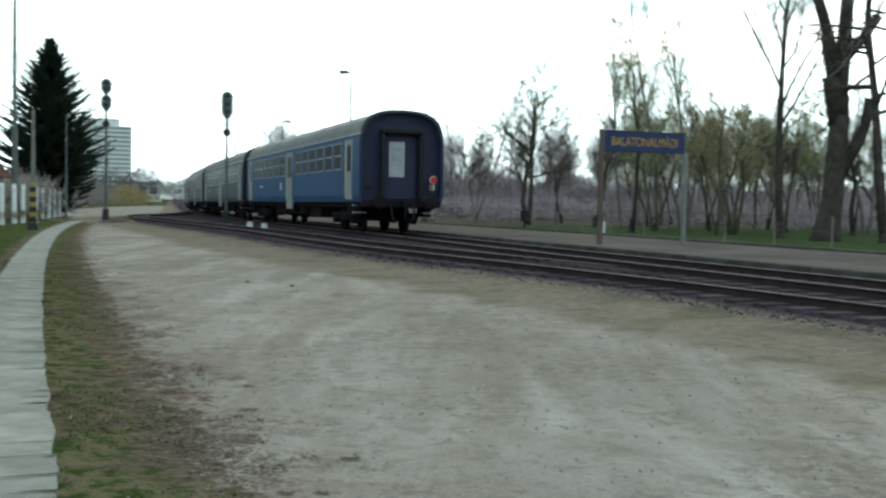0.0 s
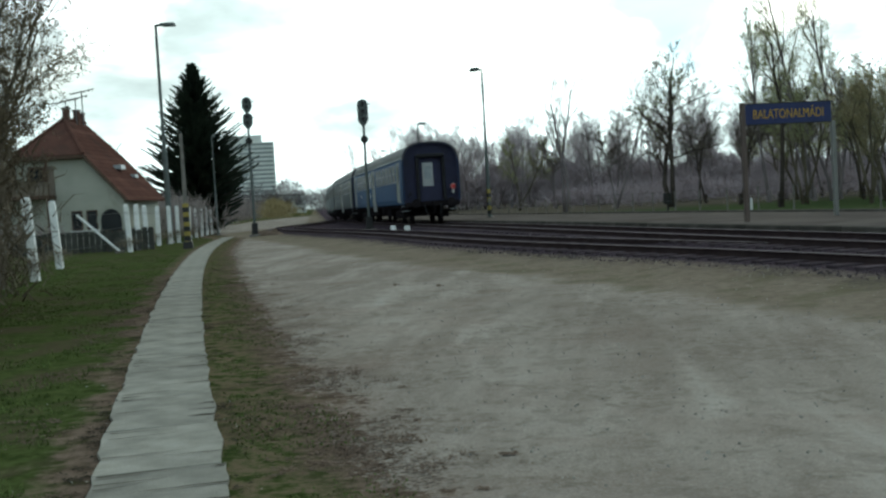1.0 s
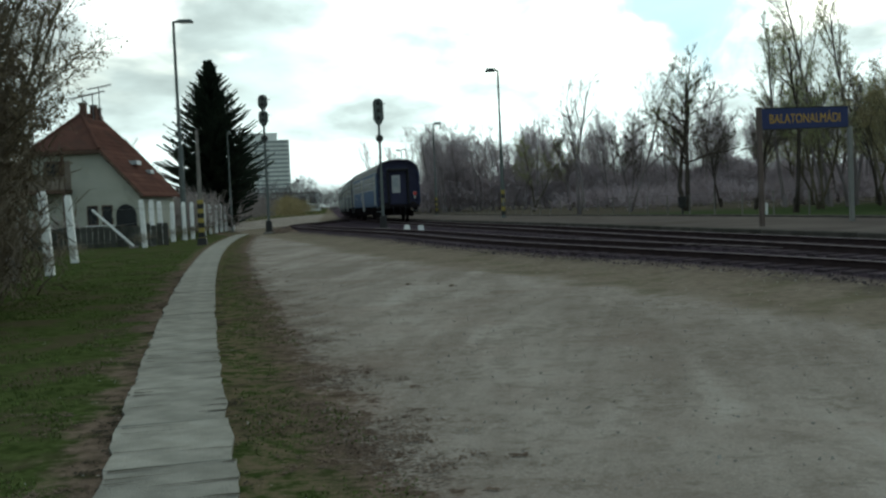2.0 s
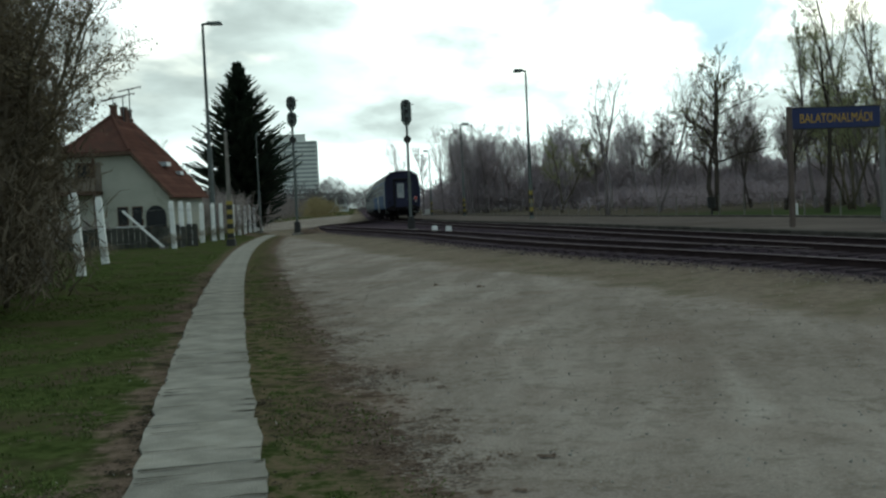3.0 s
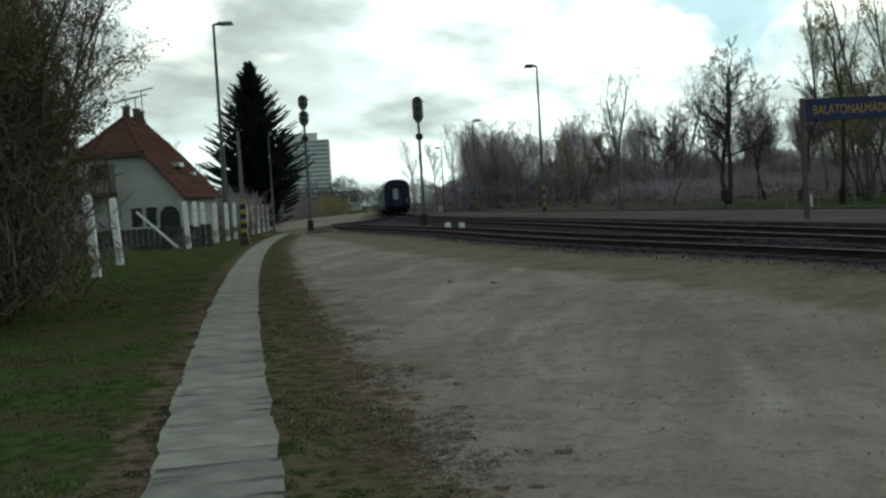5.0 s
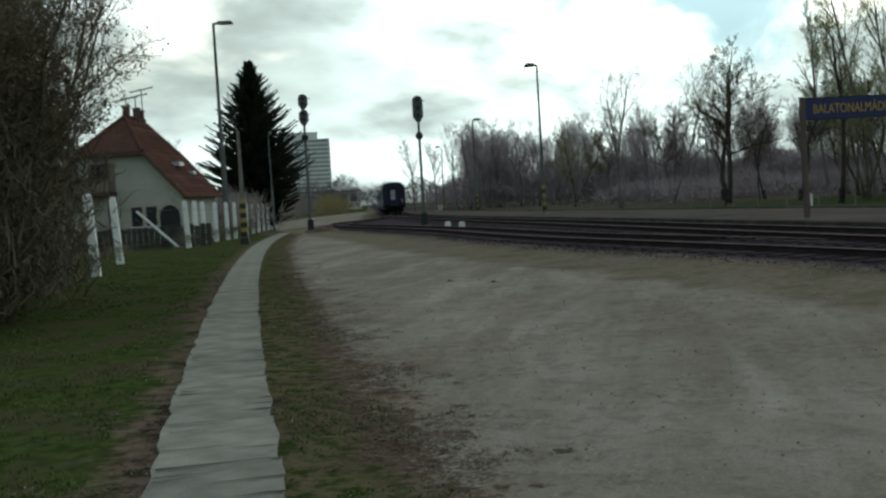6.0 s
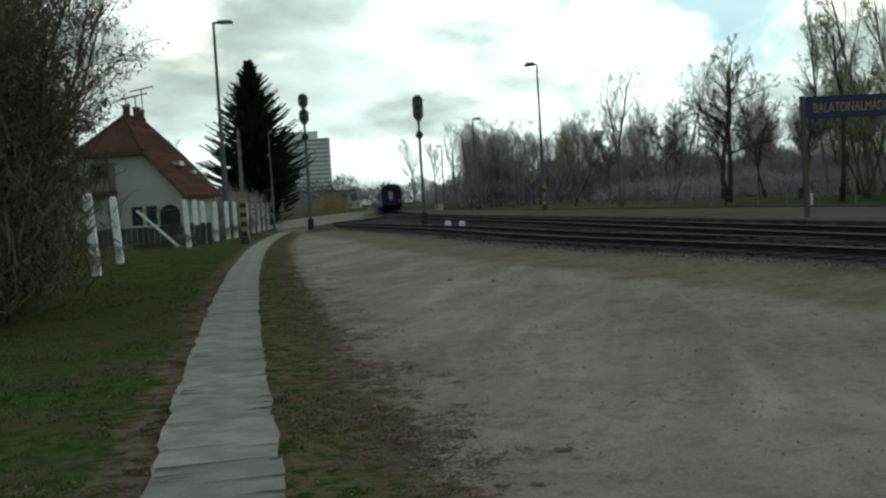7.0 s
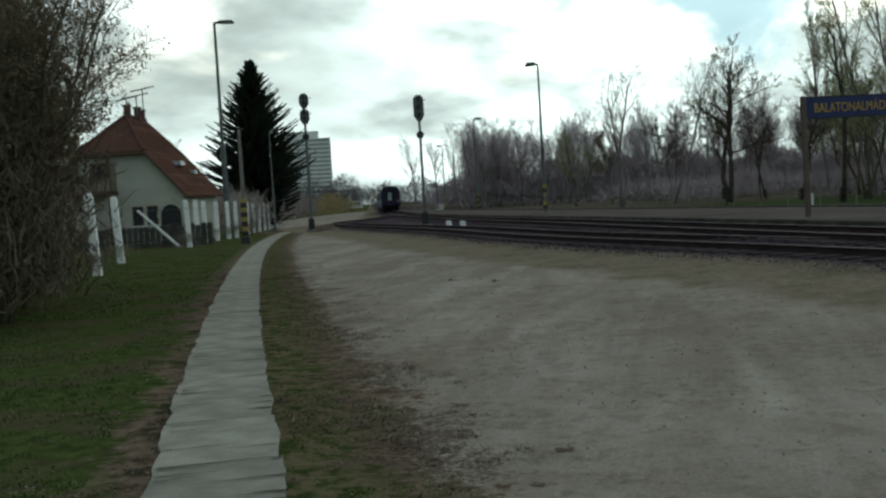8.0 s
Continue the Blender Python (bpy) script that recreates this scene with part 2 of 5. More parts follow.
TOWERG = mat("tower_glazing", (0.30, 0.34, 0.34), (0.40, 0.44, 0.44), 0.2, 2, 0.3, 0.05)
BARK = mat("grey_brown_bark", (0.045, 0.037, 0.032), (0.10, 0.085, 0.073), 3, 22, 0.95, 0.8, dist=0.03)
# the grey haze of distance is mixed into this twig colour
FARTWIG = mat("haze_tinted_far_twigs", (0.15, 0.138, 0.142), (0.24, 0.222, 0.225), 0.1, 2, 0.95, 0.0)
# bark paler than its own tone: haze and glare are put into the colour
BARKW = mat("haze_lifted_bark", (0.15, 0.128, 0.13), (0.28, 0.245, 0.242), 0.8, 12, 0.95, 0.5, dist=0.03)
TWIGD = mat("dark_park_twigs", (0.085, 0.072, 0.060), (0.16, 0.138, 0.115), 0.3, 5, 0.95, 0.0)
# mauve twigs, lightened so that the colour itself carries the haze
TWIGW = mat("haze_lifted_mauve_twigs", (0.33, 0.285, 0.295), (0.50, 0.44, 0.445), 0.3, 5, 0.95, 0.0)
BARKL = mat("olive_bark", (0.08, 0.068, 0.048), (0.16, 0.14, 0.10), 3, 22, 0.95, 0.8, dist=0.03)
# brown twigs with the camera's veiling glare painted in as extra lightness
TWIG = mat("glare_lifted_brown_twigs", (0.24, 0.205, 0.195), (0.38, 0.335, 0.31), 0.3, 5, 0.95, 0.0)
SHRUBLEAF = mat("withered_shrub_leaves", (0.12, 0.098, 0.062), (0.23, 0.19, 0.125), 1.5, 9, 0.9, 0.0)
TWIGB = mat("withered_shrub_twigs", (0.11, 0.09, 0.064), (0.21, 0.175, 0.13), 0.5, 5, 0.95, 0.0)
# purple-brown, raised above any bark tone to include glare over the dark mass
TWIGU = mat("glare_lifted_purple_brown_twigs", (0.29, 0.242, 0.256), (0.44, 0.378, 0.388), 0.2, 3, 0.95, 0.0)
TWIGG = mat("budding_twigs", (0.22, 0.205, 0.125), (0.35, 0.325, 0.205), 0.3, 5, 0.95, 0.0)
BUD = mat("spring_leaf_buds", (0.26, 0.29, 0.12), (0.42, 0.45, 0.22), 0.4, 5, 0.8, 0.0)
BUDY = mat("golden_catkins", (0.26, 0.21, 0.10), (0.40, 0.33, 0.17), 0.4, 5, 0.8, 0.0)
NEEDLE = mat("dark_spruce_needles", (0.030, 0.042, 0.032), (0.075, 0.098, 0.070), 0.6, 8, 0.9, 0.0)
GRASSB = mat("grass_blades", (0.07, 0.098, 0.03), (0.14, 0.178, 0.062), 0.7, 9, 0.85, 0.0)
DRYB = mat("dry_grass_blades", (0.16, 0.133, 0.095), (0.26, 0.22, 0.16), 0.7, 9, 0.9, 0.0)
LITTER = mat("fallen_leaves", (0.10, 0.072, 0.056), (0.19, 0.145, 0.112), 3, 30, 0.95, 0.3)
PEBBLE = mat("yard_pebbles", (0.20, 0.19, 0.165), (0.40, 0.38, 0.34), 2, 30, 0.95, 0.3)


def ground_material():
    m = bpy.data.materials.new("yard_and_verges")
    nt = tree_of(m)
    vec = nt.nodes.new("ShaderNodeTexCoord").outputs["Object"]
    def off(line):
        at = nt.nodes.new("ShaderNodeAttribute")
        at.attribute_name = line
        return at.outputs["Fac"]
    big, mid = noise_of(nt, vec, 0.16, 5), noise_of(nt, vec, 0.9, 6, 0.6, 0.4)
    small, grain = noise_of(nt, vec, 6.0, 5, 0.65), noise_of(nt, vec, 45.0, 4, 0.7)
    wob = mth(nt, "MULTIPLY", mth(nt, "SUBTRACT", mth(nt, "ADD", mth(nt, "MULTIPLY", mid, 0.55), mth(nt, "MULTIPLY", small, 0.45)), 0.5), 2.4)
    u = off("from_path")
    uw = mth(nt, "ADD", u, wob)
    v = off("from_near_track")
    vw = mth(nt, "ADD", v, mth(nt, "MULTIPLY", wob, 1.3))
    w = off("from_far_track")
    # trodden gravel yard, with wheel-worn paler streaks along the track
    st = nt.nodes.new("ShaderNodeMapping")
    nt.links.new(vec, st.inputs[0])
    st.inputs["Rotation"].default_value = (0, 0, radians(-22))
    st.inputs["Scale"].default_value = (0.9, 0.14, 1)
    streak = noise_of(nt, st.outputs[0], 1.1, 5, 0.6, 0.5)
    yard = mixc(nt, ramp(nt, streak, 0.32, 0.68), (0.20, 0.172, 0.145), (0.325, 0.294, 0.256))
    yard = mixc(nt, mth(nt, "MULTIPLY", ramp(nt, mid, 0.47, 0.66), 0.4), yard, (0.175, 0.138, 0.114))
    rud = noise_of(nt, vec, 0.42, 6, 0.62, 0.8)
    yard = mixc(nt, mth(nt, "MULTIPLY", ramp(nt, rud, 0.50, 0.66), 0.4), yard, (0.195, 0.142, 0.115))
    yard = mixc(nt, mth(nt, "MULTIPLY", ramp(nt, mth(nt, "ADD", mth(nt, "MULTIPLY", streak, 0.6), mth(nt, "MULTIPLY", big, 0.4)), 0.52, 0.62), 0.45), yard, (0.37, 0.345, 0.305))
    yard = mixc(nt, mth(nt, "MULTIPLY", ramp(nt, grain, 0.45, 0.7), 0.5), yard, (0.40, 0.38, 0.34))
    yard = mixc(nt, mth(nt, "MULTIPLY", ramp(nt, small, 0.56, 0.68), 0.45), yard, (0.11, 0.095, 0.075))
    fleck = noise_of(nt, vec, 2.3, 9, 0.72, 0.6)
    yard = mixc(nt, mth(nt, "MULTIPLY", ramp(nt, fleck, 0.52, 0.62), 0.4), yard, (0.146, 0.122, 0.10))
    scuff = mth(nt, "MULTIPLY", ramp(nt, noise_of(nt, vec, 7.0, 8, 0.75, 0.3), 0.49, 0.58), ramp(nt, noise_of(nt, vec, 0.6, 4, 0.55, 0.6), 0.46, 0.60))
    yard = mixc(nt, mth(nt, "MULTIPLY", scuff, 0.6), yard, (0.135, 0.112, 0.09))
    yard = mixc(nt, mth(nt, "MULTIPLY", ramp(nt, noise_of(nt, vec, 90.0, 2, 0.6), 0.56, 0.66), 0.6), yard, (0.10, 0.088, 0.07))
    grass = mixc(nt, ramp(nt, small, 0.35, 0.65), (0.032, 0.046, 0.014), (0.068, 0.086, 0.030))
    grass = mixc(nt, mth(nt, "MULTIPLY", ramp(nt, mid, 0.46, 0.6), 0.75), grass, (0.075, 0.06, 0.04))
    soil = mixc(nt, ramp(nt, small, 0.35, 0.65), (0.078, 0.058, 0.044), (0.155, 0.118, 0.090))
    dry = mixc(nt, ramp(nt, small, 0.3, 0.7), (0.125, 0.10, 0.074), (0.20, 0.168, 0.128))
    dry = mixc(nt, mth(nt, "MULTIPLY", ramp(nt, mid, 0.5, 0.62), 0.6), dry, (0.095, 0.095, 0.05))
    col = yard
    # worn grass verge and leaf litter beside the path
    verge_edge = mth(nt, "SUBTRACT", 1.0, ramp(nt, mth(nt, "ADD", uw, mth(nt, "MULTIPLY", mth(nt, "SUBTRACT", noise_of(nt, vec, 14.0, 4, 0.7), 0.5), 1.3)), 1.12, 1.36))
    vg = mixc(nt, ramp(nt, mth(nt, "ADD", u, mth(nt, "MULTIPLY", wob, 0.6)), 0.6, 1.15), mixc(nt, ramp(nt, small, 0.4, 0.62), grass, (0.125, 0.098, 0.064)), soil)
    col = mixc(nt, verge_edge, col, vg)
    flake = nt.nodes.new("ShaderNodeTexVoronoi")
    flake.inputs["Scale"].default_value = 26.0
    nt.links.new(vec, flake.inputs["Vector"])
    patch = mth(nt, "MULTIPLY", ramp(nt, mth(nt, "ADD", mid, mth(nt, "MULTIPLY", small, 0.5)), 0.74, 0.84), mth(nt, "SUBTRACT", ramp(nt, uw, 0.3, 0.9), ramp(nt, uw, 1.2, 2.2)))
    leafy = mth(nt, "MULTIPLY", patch, mth(nt, "SUBTRACT", 1.0, ramp(nt, flake.outputs["Distance"], 0.25, 0.75)))
    col = mixc(nt, mth(nt, "MULTIPLY", leafy, 0.9, 0.0, True), col, (0.05, 0.036, 0.027))
    left = mth(nt, "SUBTRACT", 1.0, ramp(nt, mth(nt, "ADD", u, mth(nt, "MULTIPLY", wob, 1.0)), -0.85, -0.45))
    edge = mth(nt, "SUBTRACT", 1.0, ramp(nt, u, -0.2, 0.2))
    col = mixc(nt, edge, col, soil)
    col = mixc(nt, left, col, grass)
    # dry grass along the ballast, ballast bed, park lawn
    col = mixc(nt, mth(nt, "MULTIPLY", ramp(nt, vw, -5.0, -4.0), 0.85), col, dry)
    strewn = mth(nt, "MULTIPLY", ramp(nt, vw, -2.9, -1.7), ramp(nt, noise_of(nt, vec, 9.0, 4, 0.7), 0.42, 0.56))
    col = mixc(nt, mth(nt, "MULTIPLY", strewn, 0.8), col, (0.07, 0.056, 0.058))
    col = mixc(nt, ramp(nt, mth(nt, "ADD", v, mth(nt, "MULTIPLY", wob, 0.5)), -1.9, -1.3), col, (0.066, 0.051, 0.060))
    lawn = mixc(nt, ramp(nt, small, 0.3, 0.7), (0.034, 0.05, 0.020), (0.062, 0.084, 0.038))
    lawn = mixc(nt, mth(nt, "MULTIPLY", ramp(nt, mid, 0.52, 0.7), 0.5), lawn, (0.11, 0.10, 0.055))
    sp = nt.nodes.new("ShaderNodeSeparateXYZ")
    nt.links.new(vec, sp.inputs[0])
    lawn = mixc(nt, ramp(nt, mth(nt, "ADD", sp.outputs[1], mth(nt, "MULTIPLY", wob, 6.0)), 50, 72), lawn, (0.085, 0.074, 0.058))
    col = mixc(nt, ramp(nt, w, 7.4, 8.0), col, lawn)
    h = mth(nt, "ADD", mth(nt, "MULTIPLY", grain, 0.5), small)
    finish(nt, col, 0.95, h, 0.55, 0.03, 0.0, 0.0)
    return m


# ---- ground ----
def build_ground():
    vs = sorted(set([-2500, -1500, -900, -500, -300, -200, -140, -100, -75, -60, -50] + [-44 + i for i in range(26)]
                    + [-18 + 0.5 * i for i in range(60)] + [12 + i for i in range(16)] + [32, 40, 50, 65, 90, 140, 220, 400, 700, 1200, 2500]))
    ys = sorted(set([-900, -400, -200, -100, -60, -40, -25, -12, -6] + [-2 + 0.6 * i for i in range(60)] + [34 + 2 * i for i in range(60)]
                    + [160 + 10 * i for i in range(16)] + [340, 400, 500, 650, 900, 1300, 2000, 4000]))
    g = Geo()
    for y in ys:
        for v in vs:
            x = x_far(y) - 4 + v
            d = math.hypot(x, y)
            g.v.append((x, y, ground_z(x, y) + bumps(x, y) * (1 if d < 120 else 0)))
    n = len(vs)
    for j in range(len(ys) - 1):
        for i in range(n - 1):
            g.f.append((j * n + i, j * n + i + 1, (j + 1) * n + i + 1, (j + 1) * n + i))
    ob = part("ground", g, ground_material(), smooth=True)
    for nm, line in (("from_path", lambda q: x_path(q) - 0.16 * max(0, q - 62)), ("from_near_track", x_near), ("from_far_track", x_far)):
        at = ob.data.attributes.new(nm, "FLOAT", "POINT")
        at.data.foreach_set("value", [q.co.x - line(q.co.y) for q in ob.data.vertices])
    return tagged(ob, "trodden gravel station yard with grass verges", "ground", kind="structure")


def bar_along(g, line, prof, ys, zf):
    """A closed profile of (offset, height) swept along a line of the plan."""
    n, o = len(prof), len(g.v)
    for y in ys:
        x, s = line(y), line(y + 0.5) - line(y - 0.5)
        k = math.hypot(1, s)
        for d, z in prof:
            g.v.append((x + d / k, y - d * s / k, zf(y) + z))
    for i in range(len(ys) - 1):
        for j in range(n):
            g.f.append((o + i * n + j, o + i * n + (j + 1) % n, o + (i + 1) * n + (j + 1) % n, o + (i + 1) * n + j))


def at_line(line, y, d=0.0, z=0.0, turn=0.0):
    s = line(y + 0.5) - line(y - 0.5)
    k = math.hypot(1, s)
    return pose(line(y) + d / k, y - d * s / k, z, 0, 0, math.degrees(math.atan2(-s, 1)) + turn)


TRACK_Y = [-40 + 3 * i for i in range(100)] + [270, 290, 310, 340]


def build_track(line, zf, name, label, y1):
    ys = [y for y in TRACK_Y if y <= y1]
    tr = thing(name, pose(0, 0, 0), label, "railway track", kind="structure")
    g = Geo()
    bar_along(g, line, [(-1.75, -0.40), (-1.22, -0.15), (-0.4, -0.13), (0.4, -0.13), (1.22, -0.15), (1.75, -0.40)], ys, zf)
    part("ballast_bed", g, BALLAST, tr)
    for sx in (-0.755, 0.755):
        g, h = Geo(), Geo()
        bar_along(g, line, [(sx - 0.07, -0.15), (sx + 0.07, -0.15), (sx + 0.03, -0.12), (sx + 0.012, -0.04), (sx + 0.036, -0.03),
                            (sx + 0.036, -0.008), (sx - 0.036, -0.008), (sx - 0.036, -0.03), (sx - 0.012, -0.04), (sx - 0.03, -0.12)], ys, zf)
        bar_along(h, line, [(sx - 0.034, -0.007), (sx + 0.034, -0.007), (sx + 0.026, 0.0), (sx - 0.026, 0.0)], ys, zf)
        r = part("rail", g, RUST, tr)
        part("rail_head", h, STEEL, r, "polished running surface")
    me = Geo().box(-1.25, 1.25, -0.125, 0.125, -0.30, -0.115)
    first = None
    y = 8.0
    while y < min(y1, 130):
        m = at_line(line, y, 0, zf(y))
        if first is None:
            first = part("sleeper", me, SLEEPER, tr, bevel=0.012, m=m)
        else:
            o = new("sleeper", first.data)
            o.parent, o.matrix_basis = tr, m
        y += 0.62 * 0.93
    return tr


def scatter_stones(name, line, zf, a, b, y0, y1, count, size, material, label):
    rnd = random.Random(name)
    g = Geo()
    for _ in range(count):
        y = y0 + (y1 - y0) * rnd.random() ** 1.6
        m = at_line(line, y, rnd.uniform(a, b))
        p = m.translation
        s = size * rnd.uniform(0.5, 1.3)
        q = Matrix.Translation((p.x, p.y, zf(p.x, p.y) + s * 0.25)) @ Euler((rnd.random() * 6, rnd.random() * 6, rnd.random() * 6)).to_matrix().to_4x4()
        c = [(-s, -s * .7, -s * .5), (s, -s * .6, -s * .6), (s * .8, s * .7, -s * .5), (-s * .7, s * .8, -s * .6), (0, -s * .2, s * .7), (s * .2, s * .3, s * .6)]
        g.add(c, [(3, 2, 1, 0), (0, 1, 4), (1, 2, 5, 4), (2, 3, 5), (3, 0, 4, 5)], q)
    return tagged(part(name, g, material), label, "stones", kind="stuff")


def build_platform():
    pl = thing("platform", pose(0, 0, 0), "low gravel island platform with concrete edging", "platform", kind="structure")
    ys = [-30 + 4 * i for i in range(58)]
    zf = lambda y: 0.36 + fall(y)
    g = Geo()
    bar_along(g, x_far, [(1.98, -0.4), (1.98, 0.0), (7.2, 0.03), (7.2, -0.4)], ys, zf)
    part("surface", g, PLATFORM, pl)
    k = Geo().box(-0.14, 0.14, -0.98, 0.98, -0.42, 0.035)
    first = None
    y = -10.0
    while y < 150:
        for d, z in ((1.84, 0.36), (7.34, 0.42)):
            m = at_line(x_far, y, d, z + fall(y))
            if first is None:
                first = part("edging_stone", k, KERB, pl, bevel=0.02, m=m)
            else:
                o = new("edging_stone", first.data)
                o.parent, o.matrix_basis = pl, m
        y += 2.0 * 0.93
    return pl


# ---- train ----
LEN, HALF = 24.5, 1.42
CBLUE = mat("coach_blue_paint", (0.026, 0.076, 0.165), (0.038, 0.10, 0.205), 0.7, 12, 0.6, 0.04, stain=(0.028, 0.06, 0.14), spec=0.15)
CDARK = mat("grimy_coach_end", (0.020, 0.022, 0.052), (0.034, 0.034, 0.078), 1.5, 14, 0.7, 0.1, stain=(0.02, 0.02, 0.03))
CBAND = mat("coach_window_band", (0.030, 0.078, 0.165), (0.048, 0.10, 0.20), 0.7, 12, 0.6, 0.04, spec=0.2)
CROOF = mat("sooty_coach_roof", (0.13, 0.135, 0.125), (0.21, 0.215, 0.20), 1.0, 14, 0.75, 0.1, stain=(0.09, 0.09, 0.085))
CGREY = mat("coach_grey_green_paint", (0.042, 0.060, 0.068), (0.062, 0.084, 0.092), 0.7, 12, 0.6, 0.04, spec=0.2)
CDOOR = mat("dull_silver_door", (0.20, 0.215, 0.215), (0.29, 0.305, 0.305), 2, 20, 0.6, 0.05)
CUNDER = mat("grimy_underframe", (0.012, 0.010, 0.012), (0.030, 0.026, 0.027), 3, 20, 0.85, 0.3)
CFRAME = mat("pale_window_frame", (0.26, 0.29, 0.31), (0.38, 0.41, 0.42), 3, 20, 0.4, 0.05, 0.4)
CPANE = mat("dim_coach_glass", (0.012, 0.013, 0.015), (0.024, 0.026, 0.03), 1, 10, 0.3, 0.02, spec=0.01)
CRUB = mat("gangway_rubber", (0.008, 0.008, 0.010), (0.02, 0.02, 0.024), 3, 20, 0.8, 0.2)
BLIND = mat("pale_end_door_panel", (0.34, 0.35, 0.35), (0.46, 0.47, 0.47), 2, 10, 0.55, 0.05)
REDP = mat("red_tail_disc", (0.45, 0.03, 0.03), (0.58, 0.06, 0.05), 3, 20, 0.5, 0.05)
CYEL = mat("yellow_door_mark", (0.45, 0.42, 0.13), (0.55, 0.52, 0.20), 3, 20, 0.5, 0.05)


def shell(inset=0.0):
    """Cross-section of a coach above its floor edge, from one side round to the other."""
    p = [(-HALF + 0.06, 1.02), (-HALF, 1.25), (-HALF, 2.95), (-HALF + 0.03, 3.25)]
    for a in range(1, 12):
        w = math.pi * (1 - a / 12)
        p.append((1.36 * math.copysign(abs(math.cos(w)) ** 0.75, math.cos(w)), 3.25 + 0.80 * math.sin(w) ** 0.85))
    p += [(HALF - 0.03, 3.25), (HALF, 2.95), (HALF, 1.25), (HALF - 0.06, 1.02)]
    return [(x * (1 - inset / HALF), z - inset * (1 if z > 2 else -1)) for x, z in p]


def side_box(x, y0, y1, z0, z1, out, depth):
    s = 1 if x > 0 else -1
    a, b = sorted((x + s * out, x - s * depth))
    return Geo().box(a, b, y0, y1, z0, z1)


def build_coach(main, band, tail):
    """A coach along y, its rear end at y = 0 and its front at y = LEN; the origin lies on the rail level."""
    c = thing("railway_coach", pose(0, 0, 0), "blue four-axle passenger coach running on the rails", "railway coach", "coaches of the train")
    prof = shell()
    n = len(prof)
    # lower body, window band and roof as lengthwise skins of one closed shell
    inner = shell(0.06)
    y0, y1 = 0.12, LEN - 0.12

    def skin(i0, i1):
        g = Geo()
        pr = prof[i0:i1 + 1] + list(reversed(inner[i0:i1 + 1]))
        return g.sweep(pr, y0, y1)
    cut = 2.10

    def split_side(s):
        x = s * HALF
        a = Geo().sweep([(s * (HALF - 0.06), 1.02), (x, 1.25), (x, cut), (x - s * 0.06, cut), (x - s * 0.06, 1.02)], y0, y1)
        b = Geo().sweep([(x, cut), (x, 2.95), (x - s * 0.03, 3.25), (x - s * 0.09, 3.25), (x - s * 0.06, 2.95), (x - s * 0.06, cut)], y0, y1)
        return a, b
    for s in (-1, 1):
        a, b = split_side(s)
        part("side_panel", a, main, c, "painted lower side")
        part("window_band", b, band, c)
        part("rain_strip", Geo().box(*sorted((s * HALF - s * 0.04, s * (HALF + 0.012))), y0, y1, 3.235, 3.275), CFRAME, c)
    part("roof", skin(3, n - 4), CROOF, c, "ribbed sooty grey roof", smooth=False)
    for i in range(12):
        y = 1.2 + i * 2.0
        if i in (2, 5, 8):
            part("roof_vent", Geo().box(-0.22, 0.22, y, y + 0.5, 4.02, 4.13, top=0.8), CROOF, c, bevel=0.02)
    for e, yy in ((0, 0.42), (1, LEN - 0.46)):
        ins = shell(0.05)
        part("end_wall", Geo().sweep(ins, yy, yy + 0.05), CDARK, c, "grimy dark blue end wall")
        # rim round the end
        sgn = -1 if e == 0 else 1
        ye = y0 if e == 0 else y1
        o2 = shell(-0.012)
        g2 = o2 + list(reversed(shell(0.09)))
        part("end_rim", Geo().sweep(g2, min(ye, ye + 0.16 * -sgn), max(ye, ye + 0.16 * -sgn)), CDARK, c)
        part("end_floor_beam", Geo().box(-1.36, 1.36, min(ye, yy), max(ye, yy) + 0.05, 0.86, 1.10), CUNDER, c, bevel=0.02)
        # gangway: rubber bellows on both sides and across the top, door between
        yb = (0.02, 0.42) if e == 0 else (LEN - 0.42, LEN - 0.02)
        for x in (-0.72, 0.58):
            part("gangway_bellows", Geo().box(x, x + 0.14, *yb, 1.12, 3.25), CRUB, c, bevel=0.05)
        part("gangway_bellows", Geo().box(-0.72, 0.72, *yb, 3.26, 3.46), CRUB, c, bevel=0.06)
        yd = (0.34, 0.415) if e == 0 else (LEN - 0.405, LEN - 0.33)
        d = part("end_door", Geo().box(-0.55, 0.55, *yd, 1.14, 3.22), CDARK, c, bevel=0.01)
        yw = (0.31, 0.35) if e == 0 else (LEN - 0.35, LEN - 0.31)
        part("door_panel", Geo().box(-0.40, 0.14, *yw, 1.86, 3.02), BLIND, d, "pale door window with drawn blind", bevel=0.01)
        part("window_frame", Geo().box(-0.30, 0.04, yw[0] - 0.012, yw[1] + 0.012, 2.22, 2.86), CFRAME, d, bevel=0.008)
        for x in (-0.875, 0.875):
            yf = ye + sgn * 0.0
            b = part("buffer", Geo().tube([(x, yf + 0.1 * -sgn, 1.02), (x, yf + sgn * 0.42, 1.02)], 0.11, 12), CUNDER, c)
            part("buffer_head", Geo().tube([(x, yf + sgn * 0.42, 1.02), (x, yf + sgn * 0.47, 1.02)], [0.23, 0.2], 16), CUNDER, b)
            part("brake_hose", Geo().tube([(x * 0.45, yf, 0.95), (x * 0.46, yf + sgn * 0.18, 0.80), (x * 0.40, yf + sgn * 0.2, 0.5), (x * 0.3, yf + sgn * 0.1, 0.42)], 0.03, 6), CRUB, c)
